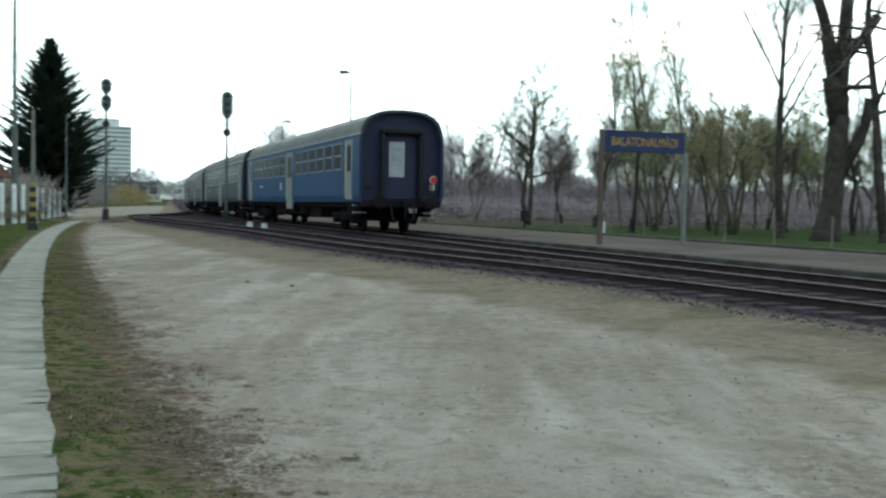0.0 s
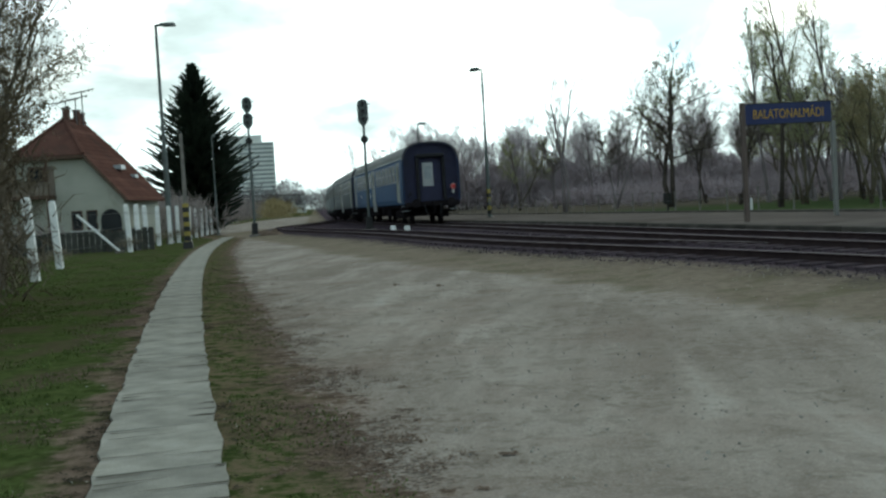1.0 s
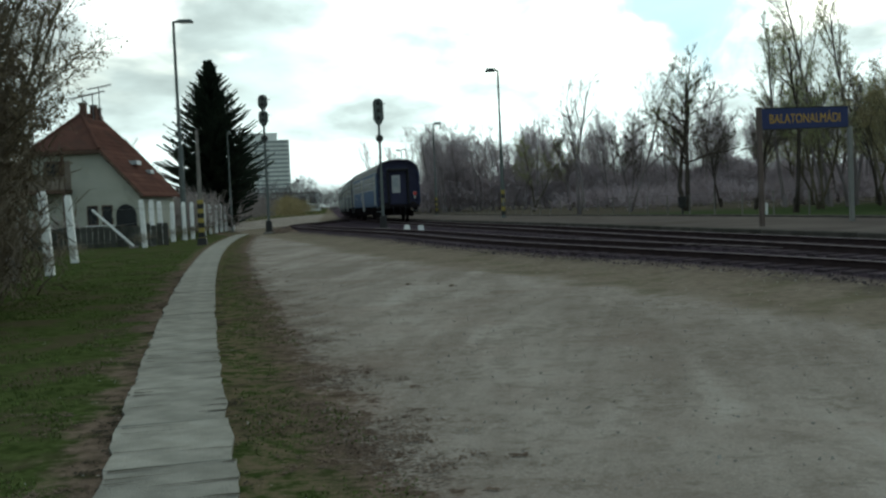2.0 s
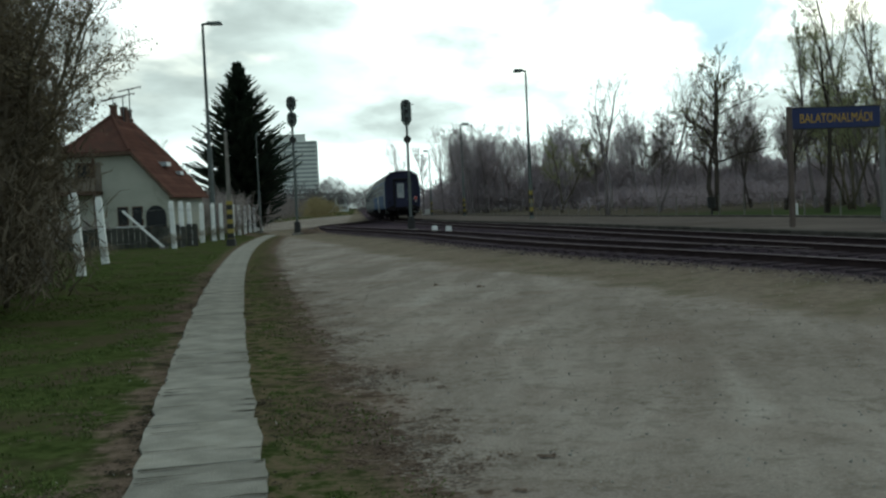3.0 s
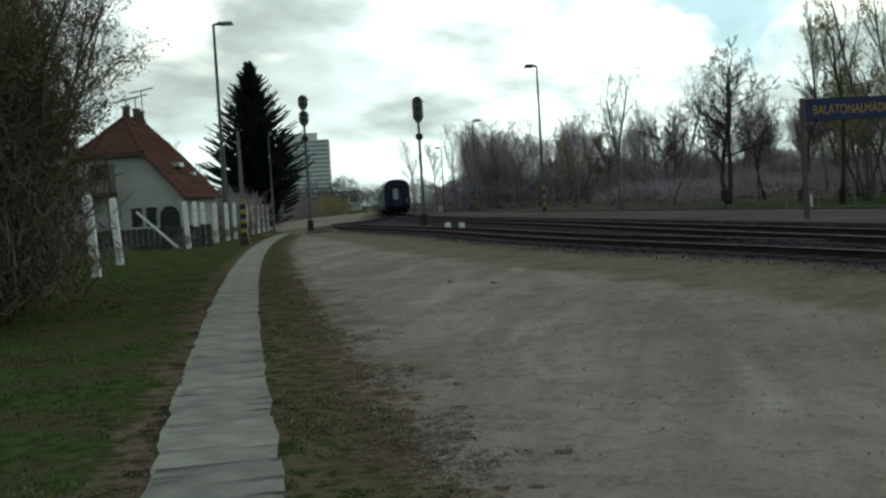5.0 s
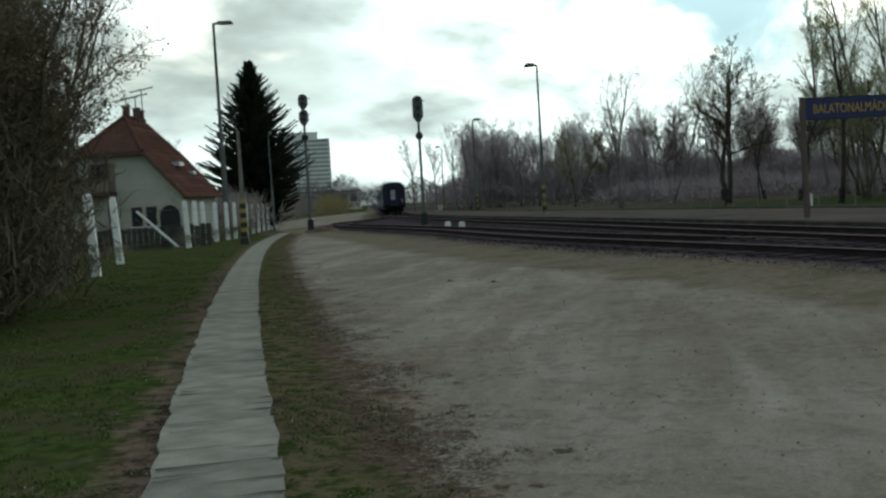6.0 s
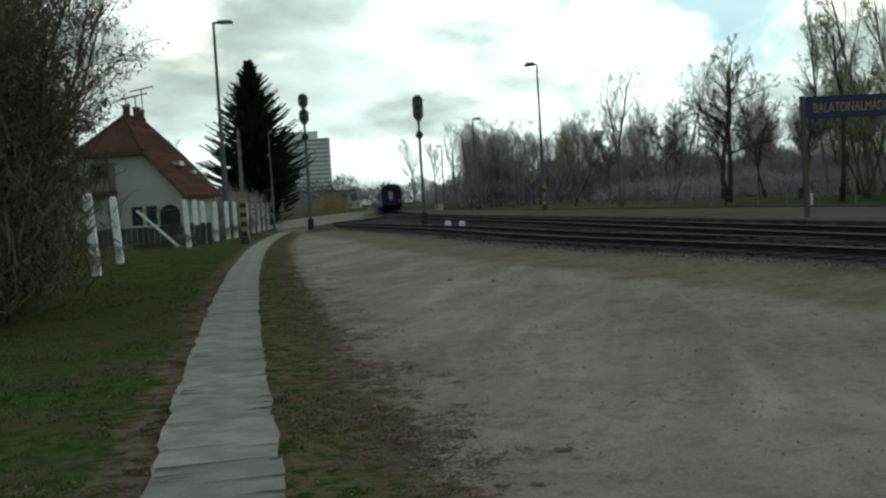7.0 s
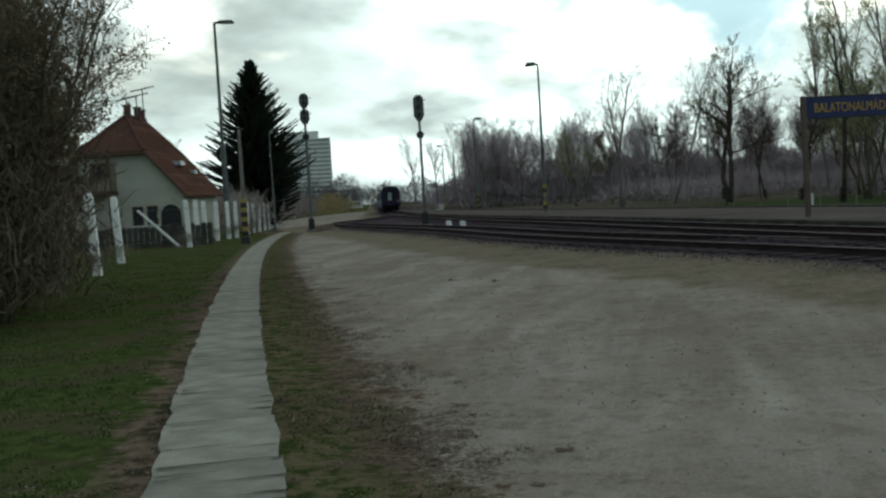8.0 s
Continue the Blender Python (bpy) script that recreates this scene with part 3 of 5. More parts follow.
            part("end_handrail", Geo().tube([(x * 1.35, yf + sgn * 0.02, 1.3), (x * 1.35, yf + sgn * 0.1, 1.35), (x * 1.35, yf + sgn * 0.1, 2.2), (x * 1.35, yf + sgn * 0.02, 2.25)], 0.016, 5), CDARK, c)
        hk = part("coupling_hook", Geo().box(-0.06, 0.06, min(ye, ye + sgn * 0.4), max(ye, ye + sgn * 0.4), 0.94, 1.08), CUNDER, c, bevel=0.02)
        part("screw_link", Geo().tube([(0, ye + sgn * 0.36, 0.98), (0.03, ye + sgn * 0.42, 0.7), (0.0, ye + sgn * 0.38, 0.5)], 0.035, 6), CUNDER, hk)
        for k in range(3):
            for x in (-1.2, 1.2):
                z = 0.42 + 0.24 * k
                part("step", Geo().box(x - 0.22, x + 0.22, ye - sgn * 0.9 - 0.14, ye - sgn * 0.9 + 0.14, z, z + 0.03), CFRAME if k else CUNDER, c)
    if tail:
        dd = part("tail_disc", Geo().tube([(1.08, 0.05, 1.78), (1.08, 0.09, 1.78)], 0.125, 20), REDP, c, "round red tail disc with pale rim")
        part("disc_rim", Geo().tube([(1.08, 0.07, 1.78), (1.08, 0.085, 1.78)], 0.14, 20), WHITEP, dd)
        part("disc_bracket", Geo().box(1.05, 1.11, 0.06, 0.44, 1.45, 1.62), WHITEP, dd)
        part("tail_lamp", Geo().tube([(-1.08, 0.30, 1.5), (-1.08, 0.43, 1.5)], 0.09, 12), CRUB, c)
    # doors: one near each end and one in the middle, on both sides
    spots = (1.15, 11.6, LEN - 2.05)
    for s in (-1, 1):
        for i, y in enumerate(spots):
            wdt = 0.9 if i != 1 else 1.3
            d = part("side_door", side_box(s * HALF, y, y + wdt, 1.10 if i != 1 else 0.72, 3.12, 0.014, 0.05), CDOOR, c, "dull silver boarding door", bevel=0.006)
            part("door_window", side_box(s * HALF, y + 0.22, y + wdt - 0.22, 2.05, 2.92, 0.020, 0.02), CPANE, d)
            part("door_mark", side_box(s * HALF, y + wdt + 0.03, y + wdt + 0.12, 1.15, 3.1, 0.016, 0.02), CYEL, c)
            part("door_well", side_box(s * HALF, y + 0.02, y + wdt - 0.02, 0.55, 1.08 if i != 1 else 0.70, -0.06, 0.3), CUNDER, c)
            part("door_handrail", Geo().tube([(s * (HALF + 0.05), y - 0.06, 1.35), (s * (HALF + 0.05), y - 0.06, 2.3)], 0.016, 5), CFRAME, c)
        for y in [2.75 + 1.42 * k for k in range(6)] + [13.5 + 1.42 * k for k in range(6)]:
            w = part("window", side_box(s * HALF, y, y + 1.05, 2.14, 3.06, 0.012, 0.03), CFRAME, c, "two-part window in a pale frame", bevel=0.006)
            part("pane", side_box(s * HALF, y + 0.035, y + 1.015, 2.18, 2.60, 0.018, 0.02), CPANE, w)
            part("pane", side_box(s * HALF, y + 0.035, y + 1.015, 2.65, 3.03, 0.022, 0.02), CPANE, w)
        # plain bars in place of the markings
        part("marking", side_box(s * HALF, 19.2, 20.2, 1.72, 1.78, 0.004, 0.01), WHITEP, c)
        part("marking", side_box(s * HALF, 14.2, 14.5, 1.55, 1.85, 0.004, 0.01), WHITEP, c)
        part("sole_bar", side_box(s * (HALF - 0.16), 0.4, LEN - 0.4, 0.84, 1.04, 0.0, 0.12), CUNDER, c)
    part("floor_pan", Geo().box(-1.3, 1.3, 0.3, LEN - 0.3, 0.98, 1.06), CUNDER, c)
    for y, l, z0 in ((7.2, 1.9, 0.42), (10.0, 1.3, 0.5), (14.6, 2.4, 0.45)):
        for x in (-1.15, 0.45):
            part("equipment_box", Geo().box(x, x + 0.7, y, y + l, z0, 0.96), CUNDER, c, bevel=0.03)
    sets = []
    for yb in (3.6, LEN - 3.6):
        bg_ = part("bogie", Geo().box(-1.12, -0.92, yb - 1.75, yb + 1.75, 0.42, 0.68).box(0.92, 1.12, yb - 1.75, yb + 1.75, 0.42, 0.68).box(-1.0, 1.0, yb - 0.25, yb + 0.25, 0.45, 0.9), CUNDER, c, bevel=0.03)
        for x in (-1.05, 1.05):
            for dy in (-1.25, 1.25):
                part("axle_box", Geo().box(x - 0.13, x + 0.13, yb + dy - 0.17, yb + dy + 0.17, 0.28, 0.64), CUNDER, bg_, bevel=0.03)
            part("spring", Geo().tube([(x, yb, 0.35), (x, yb, 0.85)], 0.14, 10), CUNDER, bg_)
        for dy in (-1.25, 1.25):
            g = Geo().tube([(-0.8, 0, 0), (0.8, 0, 0)], 0.08, 8)
            for x in (-0.76, 0.76):
                g.tube([(x - 0.065, 0, 0), (x + 0.065, 0, 0)], 0.46, 24)
                g.tube([(x - 0.085 * x / abs(x), 0, 0), (x - 0.06 * x / abs(x), 0, 0)], 0.485, 24)
            ws = part("wheelset", g, CUNDER, c, m=pose(0, yb + dy, 0.46))
            sets.append((ws, yb + dy))
    return c, sets


ARC = [(0.0, -40.0)]
while ARC[-1][1] < 420:
    s0, q0 = ARC[-1]
    ARC.append((s0 + math.hypot(0.5, x_far(q0 + 0.5) - x_far(q0)), q0 + 0.5))
ARC_S, ARC_Y = np.array([a for a, _ in ARC]), np.array([b for _, b in ARC])
S_START = float(np.interp(36.0, ARC_Y, ARC_S))


def gone(t):
    """Metres that the train has run by the time t; it slows down a little."""
    return 18.9 * t - 0.28 * t * t


def on_track(s):
    y = float(np.interp(s, ARC_S, ARC_Y))
    return Vector((x_far(y), y, z_rail_far(y)))


def coach_pose(s):
    """Pose of a coach whose rear end is s metres along the track: it sits on its two bogies."""
    a, b = on_track(s + 3.6), on_track(s + LEN - 3.6)
    d = (b - a).normalized()
    p = a - d * 3.6
    return pose(p.x, p.y, p.z, math.degrees(math.asin(d.z)), 0, math.degrees(math.atan2(-d.x, d.y)))


COACHES = []


def build_train():
    for k in range(4):
        main, band = (CBLUE, CBAND) if k == 0 else (CGREY, CGREY)
        if k < 2:
            c, sets = build_coach(main, band, k == 0)
            if k:
                c["label"] = "grey-green passenger coach coupled ahead in the train"
        else:
            src = COACHES[1][0]
            c = copy_thing(src, pose(0, 0, 0))
            ws = [o for o in c.children if o.name.startswith("wheelset")]
            sets = [(o, o.matrix_basis.translation.y) for o in ws]
        COACHES.append((c, sets, S_START + k * (LEN + 1.3)))


def motions():
    """The train draws away along the curve and slows a little."""
    for c, sets, s in COACHES:
        walk(c, [(0.2 * i, coach_pose(s + gone(0.2 * i))) for i in range(41)])
        for ws, y in sets:
            walk(ws, [(i / 30, pose(0, y, 0.46, -math.degrees(gone(i / 30) / 0.46))) for i in range(241)])


# ---- path, fence and poles ----
def build_path():
    p = thing("footpath", pose(0, 0, 0), "narrow path of cracked concrete slabs between grass verges", "footpath", kind="structure")
    rnd = random.Random(5)
    meshes = []
    for k in range(6):
        r = random.Random(40 + k)
        ln = (0.5, 0.7, 0.85, 1.0, 1.25, 1.6)[k]
        g = Geo()
        n = 7
        lx = [-0.385 + r.uniform(-0.03, 0.02) for _ in range(n)]
        rx = [0.315 + r.uniform(-0.015, 0.02) for _ in range(n)]
        ring = [(lx[i], ln * i / (n - 1)) for i in range(n)] + [(rx[i], ln * i / (n - 1)) for i in reversed(range(n))]
        vs = [(x, y, -0.09) for x, y in ring] + [(x, y, 0) for x, y in ring]
        m = len(ring)
        fs = [(i, (i + 1) % m, m + (i + 1) % m, m + i) for i in range(m)] + [tuple(range(m, 2 * m)), tuple(reversed(range(m)))]
        g.add(vs, fs)
        meshes.append((ln, g, None))
    y, made = -12.0, {}
    while y < 66:
        k = rnd.randrange(6)
        ln, g, _ = meshes[k]
        gap = rnd.choice((0.003, 0.006, 0.012, 0.03))
        m = at_line(x_path, y, rnd.uniform(-0.005, 0.005), ground_z(x_path(y), y) + 0.022 + rnd.uniform(-0.003, 0.003)) @ pose(0, 0, 0, rnd.uniform(-0.12, 0.12), rnd.uniform(-0.3, 0.3), rnd.uniform(-0.3, 0.3))
        if k not in made:
            made[k] = part("slab", g, SLAB, p, bevel=0.003, m=m)
        else:
            o = new("slab", made[k].data)
            o.parent, o.matrix_basis = p, m
        y += (ln + gap) * 0.935
    g = Geo()
    bar_along(g, x_path, [(-0.29, -0.10), (-0.29, 0.004), (0.28, 0.004), (0.28, -0.10)], [-12.5 + 1.5 * i for i in range(52)], lambda q: ground_z(x_path(q), q))
    part("bedding", g, CRACK, p)
    # short cracks that run in from the edge, filled with dirt
    for _ in range(90):
        y = 3.3 + 20 * rnd.random() ** 1.6
        d = rnd.choice((-0.36, -0.36, 0.32))
        l = rnd.uniform(0.08, 0.6)
        a = at_line(x_path, y, d, 0.0285)
        g = Geo()
        s = -1 if d > 0 else 1
        q = [(0, 0), (s * l * 0.4, rnd.uniform(-0.02, 0.02)), (s * l, rnd.uniform(-0.03, 0.03))]
        w = rnd.uniform(0.006, 0.02)
        g.add([(q[0][0], q[0][1] - w, 0), (q[0][0], q[0][1] + w, 0), (q[1][0], q[1][1] + w * 0.7, 0.001), (q[1][0], q[1][1] - w * 0.7, 0.001), (q[2][0], q[2][1], 0)],
              [(0, 3, 2, 1), (3, 4, 2)])
        part("crack", g, CRACK, p, m=a)
    return p


def fence_post(m, h, material=WHITEPOST, lean=(0, 0), label="whitewashed concrete fence post with a blunt top"):
    t = thing("fence_post", m @ pose(0, 0, 0, lean[0], lean[1], 0), label, "fence post", "posts of the old fence")
    part("shaft", Geo().box(-0.11, 0.11, -0.11, 0.11, -0.2, h - 0.08, top=0.92), material, t, bevel=0.018)
    part("cap", Geo().box(-0.10, 0.10, -0.10, 0.10, h - 0.078, h, top=0.75), material, t, bevel=0.01)
    for z in (0.5, 1.1, 1.7):
        part("wire_staple", Geo().box(-0.02, 0.02, 0.10, 0.125, z, z + 0.05), WIRE, t)
    return t


FENCE = [(-13.53, 25.88, 2.1, -2.6), (-16.1, 32.4, 2.12, -3.0), (-19.25, 45.3, 2.08, -2.0), (-20.0, 48.0, 2.1, 0.0), (-20.8, 51.0, 2.08, -1.0), (-21.4, 54.0, 2.05, 0.5), (-22.0, 57.2, 2.08, -0.5),
         (-22.6, 60.0, 2.1, 0.0), (-22.45, 61.2, 2.15, 0.0), (-22.9, 62.3, 2.1, 0.0), (-25.2, 69.0, 2.1, 1.0), (-26.2, 73.0, 2.1, 0.0), (-27.2, 77.0, 2.05, 1.5),
         (-28.2, 81.0, 2.1, 0.0), (-29.2, 85.0, 2.0, -1.0), (-30.3, 89.0, 2.1, 0.5), (-31.3, 93.0, 2.0, 0.0), (-33.0, 98.0, 2.1, 0.0)]


def build_fence():
    for x, y, h, ln in FENCE:
        fence_post(pose(x, y, fall(y), 0, 0, 15), h, lean=(0, ln))
    # a grey post beside the first white one, half swallowed by the shrubs
    fence_post(pose(-13.0, 23.2, 0, 0, 0, 12), 2.0, GREYPOST, label="bare grey concrete fence post by the shrubs")
    b = thing("post_brace", pose(0, 0, 0), "slanting white concrete brace propping a fence post", "fence brace")
    a, c = Vector((-22.0, 46.2, 1.72)), Vector((-20.0, 45.9, 0.02))
    part("brace_bar", Geo().tube([a, c], 0.075, 4), WHITEPOST, b, bevel=0.01)
    part("brace_foot", Geo().box(-0.16, 0.16, -0.16, 0.16, -0.1, 0.06), GREYPOST, b, m=pose(c.x, c.y, 0))
    w = thing("wire_fence", pose(0, 0, 0), "sagging rusty wire strung between concrete posts", "fence")
    for z in (0.55, 1.1, 1.7):
        for (x0, y0, *_), (x1, y1, *_) in zip(FENCE[:-1], FENCE[1:]):
            if y0 < 30:
                continue
            part("wire", Geo().tube([(x0, y0, z), ((x0 + x1) / 2, (y0 + y1) / 2, z - 0.06), (x1, y1, z)], 0.008, 3, False), WIRE, w)
    # low wall of grey boards behind the open bay
    f = thing("board_fence", pose(-18.6, 37.5, 0, 0, 0, 12), "dark weathered board fence behind the open bay", "fence")
    for k in range(24):
        rr = random.Random(k)
        part("board", Geo().box(-4.6 + 0.26 * k, -4.37 + 0.26 * k, 10.0, 10.03, 0.0, 0.95 + rr.uniform(-0.06, 0.06)), GREYBOARD, f)
    for z in (0.25, 0.75):
        part("rail", Geo().box(-4.6, 1.64, 10.03, 10.08, z, z + 0.08), GREYBOARD, f)
    for k in range(4):
        part("stake", Geo().box(-4.5 + 2 * k, -4.4 + 2 * k, 10.08, 10.18, -0.1, 0.98), WOODD, f)


def banded(parent, r, z0, z1, n):
    for k in range(n):
        a, b = z0 + (z1 - z0) * k / n, z0 + (z1 - z0) * (k + 1) / n
        part("warning_band", Geo().tube([(0, 0, a), (0, 0, b)], r + 0.004, 12), YELLOWP if k % 2 else BLACKP, parent, smooth=False)


def lamp_post(m, h, label, arm=1.0, bands=False, r=0.09, base_h=2.6):
    t = thing("street_lamp", m, label, "street lamp", "platform and yard lamps")
    part("lower_pole", Geo().tube([(0, 0, -0.3), (0, 0, h * 0.42)], [r * 1.15, r], 12), POLE, t, smooth=False)
    part("upper_pole", Geo().tube([(0, 0, h * 0.42), (0, 0, h)], [r * 0.72, r * 0.5], 10), POLE, t, smooth=False)
    part("collar", Geo().tube([(0, 0, h * 0.42 - 0.08), (0, 0, h * 0.42 + 0.1)], [r * 1.1, r * 0.75], 12), POLE, t)
    part("arm", Geo().tube([(0, 0, h - 0.03), (-arm * 0.35, 0, h + 0.04)], r * 0.45, 8), POLE, t)
    hd = part("lamp_head", Geo().box(-arm * 1.0, -arm * 0.1, -0.15, 0.15, h - 0.06, h + 0.12, top=0.7), POLE, t, bevel=0.03)
    part("lamp_glass", Geo().box(-arm * 0.95, -arm * 0.35, -0.12, 0.12, h - 0.09, h - 0.055), POLE_PALE, hd)
    part("access_door", Geo().box(-0.05, 0.05, -r * 1.15 - 0.012, -r * 1.0, 0.7, 1.1), POLE_PALE, t)
    part("footing", Geo().tube([(0, 0, -0.2), (0, 0, 0.06)], [0.28, 0.24], 14), GREYPOST, t)
    if bands:
        banded(t, r * 1.16, 0.2, 1.6, 6)
    return t


def signal_head(parent, z0, z1, w, yaw=0):
    """A dark rounded board with hooded lamps."""
    n = 10
    pr = [(-w / 2, z0 + w * 0.5), (-w * 0.2, z0), (w * 0.2, z0), (w / 2, z0 + w * 0.5)]
    for k in range(n + 1):
        a = math.pi * k / n
        pr.append((w / 2 * math.cos(a), z1 - w / 2 + w / 2 * math.sin(a)))
    b = part("signal_board", Geo().sweep(pr, -0.02, 0.02), POLE, parent, "dark rounded signal board")
    part("lamp_case", Geo().box(-w * 0.3, w * 0.3, 0.03, 0.28, z0 + w * 0.3, z1 - w * 0.4), POLE, b, bevel=0.03)
    k = int((z1 - z0) / (w * 0.75))
    for i in range(k):
        z = z0 + w * 0.55 + (z1 - z0 - w) * i / max(k - 1, 1)
        part("hood", Geo().tube([(0, -0.02, z), (0, -0.3, z + 0.02)], [w * 0.17, w * 0.2], 12, True), BLACKP, b)
    part("side_hook", Geo().tube([(w / 2 - 0.02, 0, z1 - w * 0.5), (w / 2 + 0.14, 0, z1 - w * 0.5)], 0.02, 5), BLACKP, b)


def railway_signal(m, h, heads, label):
    t = thing("railway_signal", m, label, "railway signal", "light signals")
    part("mast", Geo().tube([(0, 0, -0.2), (0, 0, h - 0.3)], [0.085, 0.065], 10), POLE, t)
    for z0, z1, w in heads:
        signal_head(t, z0, z1, w)
    z = min(a for a, _, _ in heads)
    part("round_indicator", Geo().tube([(0, -0.16, z - 0.75), (0, 0.12, z - 0.75)], 0.2, 14), BLACKP, t)
    part("base_case", Geo().box(-0.2, 0.2, -0.18, 0.18, 0.0, 0.72, top=0.85), BLACKP, t, bevel=0.03)
    part("foot_plate", Geo().box(-0.34, 0.34, -0.34, 0.34, -0.1, 0.05), GREYPOST, t, bevel=0.02)
    for k in range(8):
        zz = 1.2 + k * 0.45
        if zz < z - 1:
            part("rung", Geo().tube([(-0.2, 0.12, zz), (0.2, 0.12, zz)], 0.012, 4), POLE, t)
    return t


def banded_post(m, h):
    """A dark pole on a black and yellow banded concrete stub."""
    t = thing("cable_pole", m, "weathered wooden pole on a black and yellow banded stub", "utility pole")
    part("stub", Geo().box(-0.13, 0.13, -0.13, 0.13, -0.2, 1.95), YELLOWP, t, bevel=0.02)
    for k in range(4):
        part("black_band", Geo().box(-0.136, 0.136, -0.136, 0.136, 0.3 + 0.42 * k, 0.52 + 0.42 * k), BLACKP, t)
    part("footing", Geo().box(-0.22, 0.22, -0.22, 0.22, -0.1, 0.28, top=0.85), BLACKP, t, bevel=0.03)
    part("pole", Geo().tube([(0, 0, 1.9), (0.0, 0, h)], [0.10, 0.07], 10), GREYPOST, t)
    part("pole_cap", Geo().tube([(0, 0, h), (0.0, 0, h + 0.1)], [0.09, 0.02], 10), BLACKP, t)
    return t


def name_board():
    t = thing("station_name_board", pose(4.44, 29.67, 0.38, 0, 0, 20), "blue station name board with yellow capitals on two posts", "station sign")
    L = 2.55
    part("board", Geo().box(0.0, L, -0.03, 0.03, 2.52, 3.06), SIGNBLUE, t, bevel=0.01)
    for z in (2.50, 3.05):
        part("board_edge", Geo().box(-0.02, L + 0.02, -0.036, 0.036, z, z + 0.025), BLACKP, t)
    part("post", Geo().box(-0.10, 0.02, -0.06, 0.06, -0.4, 3.1), RUSTPOLE, t, "rust-brown square post", bevel=0.012)
    part("post", Geo().box(L - 0.02, L + 0.10, -0.05, 0.05, -0.4, 2.53), POLE_PALE, t, "pale grey square post", bevel=0.012)
    cu = bpy.data.curves.new("lettering", "FONT")
    cu.body, cu.size, cu.extrude = "BALATONALM\u00c1DI", 0.36, 0.004
    cu.align_x, cu.align_y = "CENTER", "CENTER"
    tmp = bpy.data.objects.new("lettering", cu)
    me = bpy.data.meshes.new_from_object(tmp)
    bpy.data.objects.remove(tmp)
    w = max(v.co.x for v in me.vertices) - min(v.co.x for v in me.vertices)
    k = 2.05 / w
    for v in me.vertices:
        v.co.x *= k
        v.co.y *= 0.95
    me.materials.append(SIGNYEL)
    for side, y in ((1, -0.038),):
        o = new("lettering", me)
        o.parent = t
        o.matrix_basis = pose(L / 2, y, 2.77, 90, 0, 0)
        o["label"] = "faded yellow capital letters"
    return t


def build_poles():
    lamp_post(pose(-23.0, 59.8, 0, 0, 0, 197), 12.2, "tall dark steel yard lamp behind the fence", 1.15, r=0.15)
    lamp_post(pose(-4.95, 61.63, 0.38 + fall(61.6), 0, 0, 10), 8.3, "platform lamp with a black and yellow banded foot", 0.72, True, 0.10)
    lamp_post(pose(-13.98, 98.51, 0.38 + fall(98.5), 0, 0, 190), 8.3, "platform lamp with a black and yellow banded foot", 0.75, True, 0.10)
    lamp_post(pose(-22.6, 131.0, 0.38 + fall(131), 0, 0, 10), 7.8, "platform lamp with a black and yellow banded foot", 0.75, True, 0.10)
    t = lamp_post(pose(-26.0, 77.0, fall(77), 0, 0, 190), 7.2, "slim grey steel pole behind the fence", 0.25, r=0.075)
    railway_signal(pose(-19.4, 64.3, 0.0, 0, 0, 12), 8.3, [(7.38, 8.3, 0.58), (6.42, 7.36, 0.58)], "tall railway signal with two dark signal boards")
    railway_signal(pose(-11.15, 58.0, 0.06, 0, 0, 12), 7.0, [(5.6, 7.0, 0.56)], "railway signal with one dark rounded board between tracks")
    banded_post(pose(-17.11, 46.53, 0.0, 0, 0, 15), 5.0)
    for x, y in ((-8.9, 52.2), (-7.87, 50.0)):
        f = thing("fouling_marker", pose(x, y, 0.11, 0, 0, 20), "small whitewashed concrete marker between the tracks", "track marker", "white track markers")
        part("block", Geo().box(-0.15, 0.15, -0.13, 0.13, -0.15, 0.24, top=0.75), WHITEPOST, f, bevel=0.03)
        part("plinth", Geo().box(-0.2, 0.2, -0.18, 0.18, -0.16, -0.02), GREYPOST, f, bevel=0.02)
    g = thing("white_cabinet", pose(-27.0, 152.0, 0.36 + fall(152), 0, 0, 12), "low white equipment box at the platform end", "cabinet")
    part("housing", Geo().box(-0.55, 0.55, -0.3, 0.3, 0, 0.75), WHITEP, g, bevel=0.03)
    part("lid", Geo().box(-0.6, 0.6, -0.35, 0.35, 0.75, 0.82), WHITEP, g, bevel=0.02)
    b = thing("white_marker_post", pose(5.94, 38.95, 0.40), "short white marker post beside the name board", "marker post")
    part("shaft", Geo().tube([(0, 0, -0.1), (0, 0, 0.40)], 0.04, 10), WHITEP, b)
    part("cap", Geo().tube([(0, 0, 0.40), (0, 0, 0.45)], [0.05, 0.02], 10), WHITEP, b)
    bn = thing("litter_bin", pose(4.0, 50.2, 0.38), "small dark litter bin on the platform", "litter bin")
    part("drum", Geo().tube([(0, 0, 0.25), (0, 0, 0.75)], [0.17, 0.2], 14), BLACKP, bn)
    part("stand", Geo().box(-0.04, 0.04, -0.04, 0.04, -0.05, 0.3), BLACKP, bn)


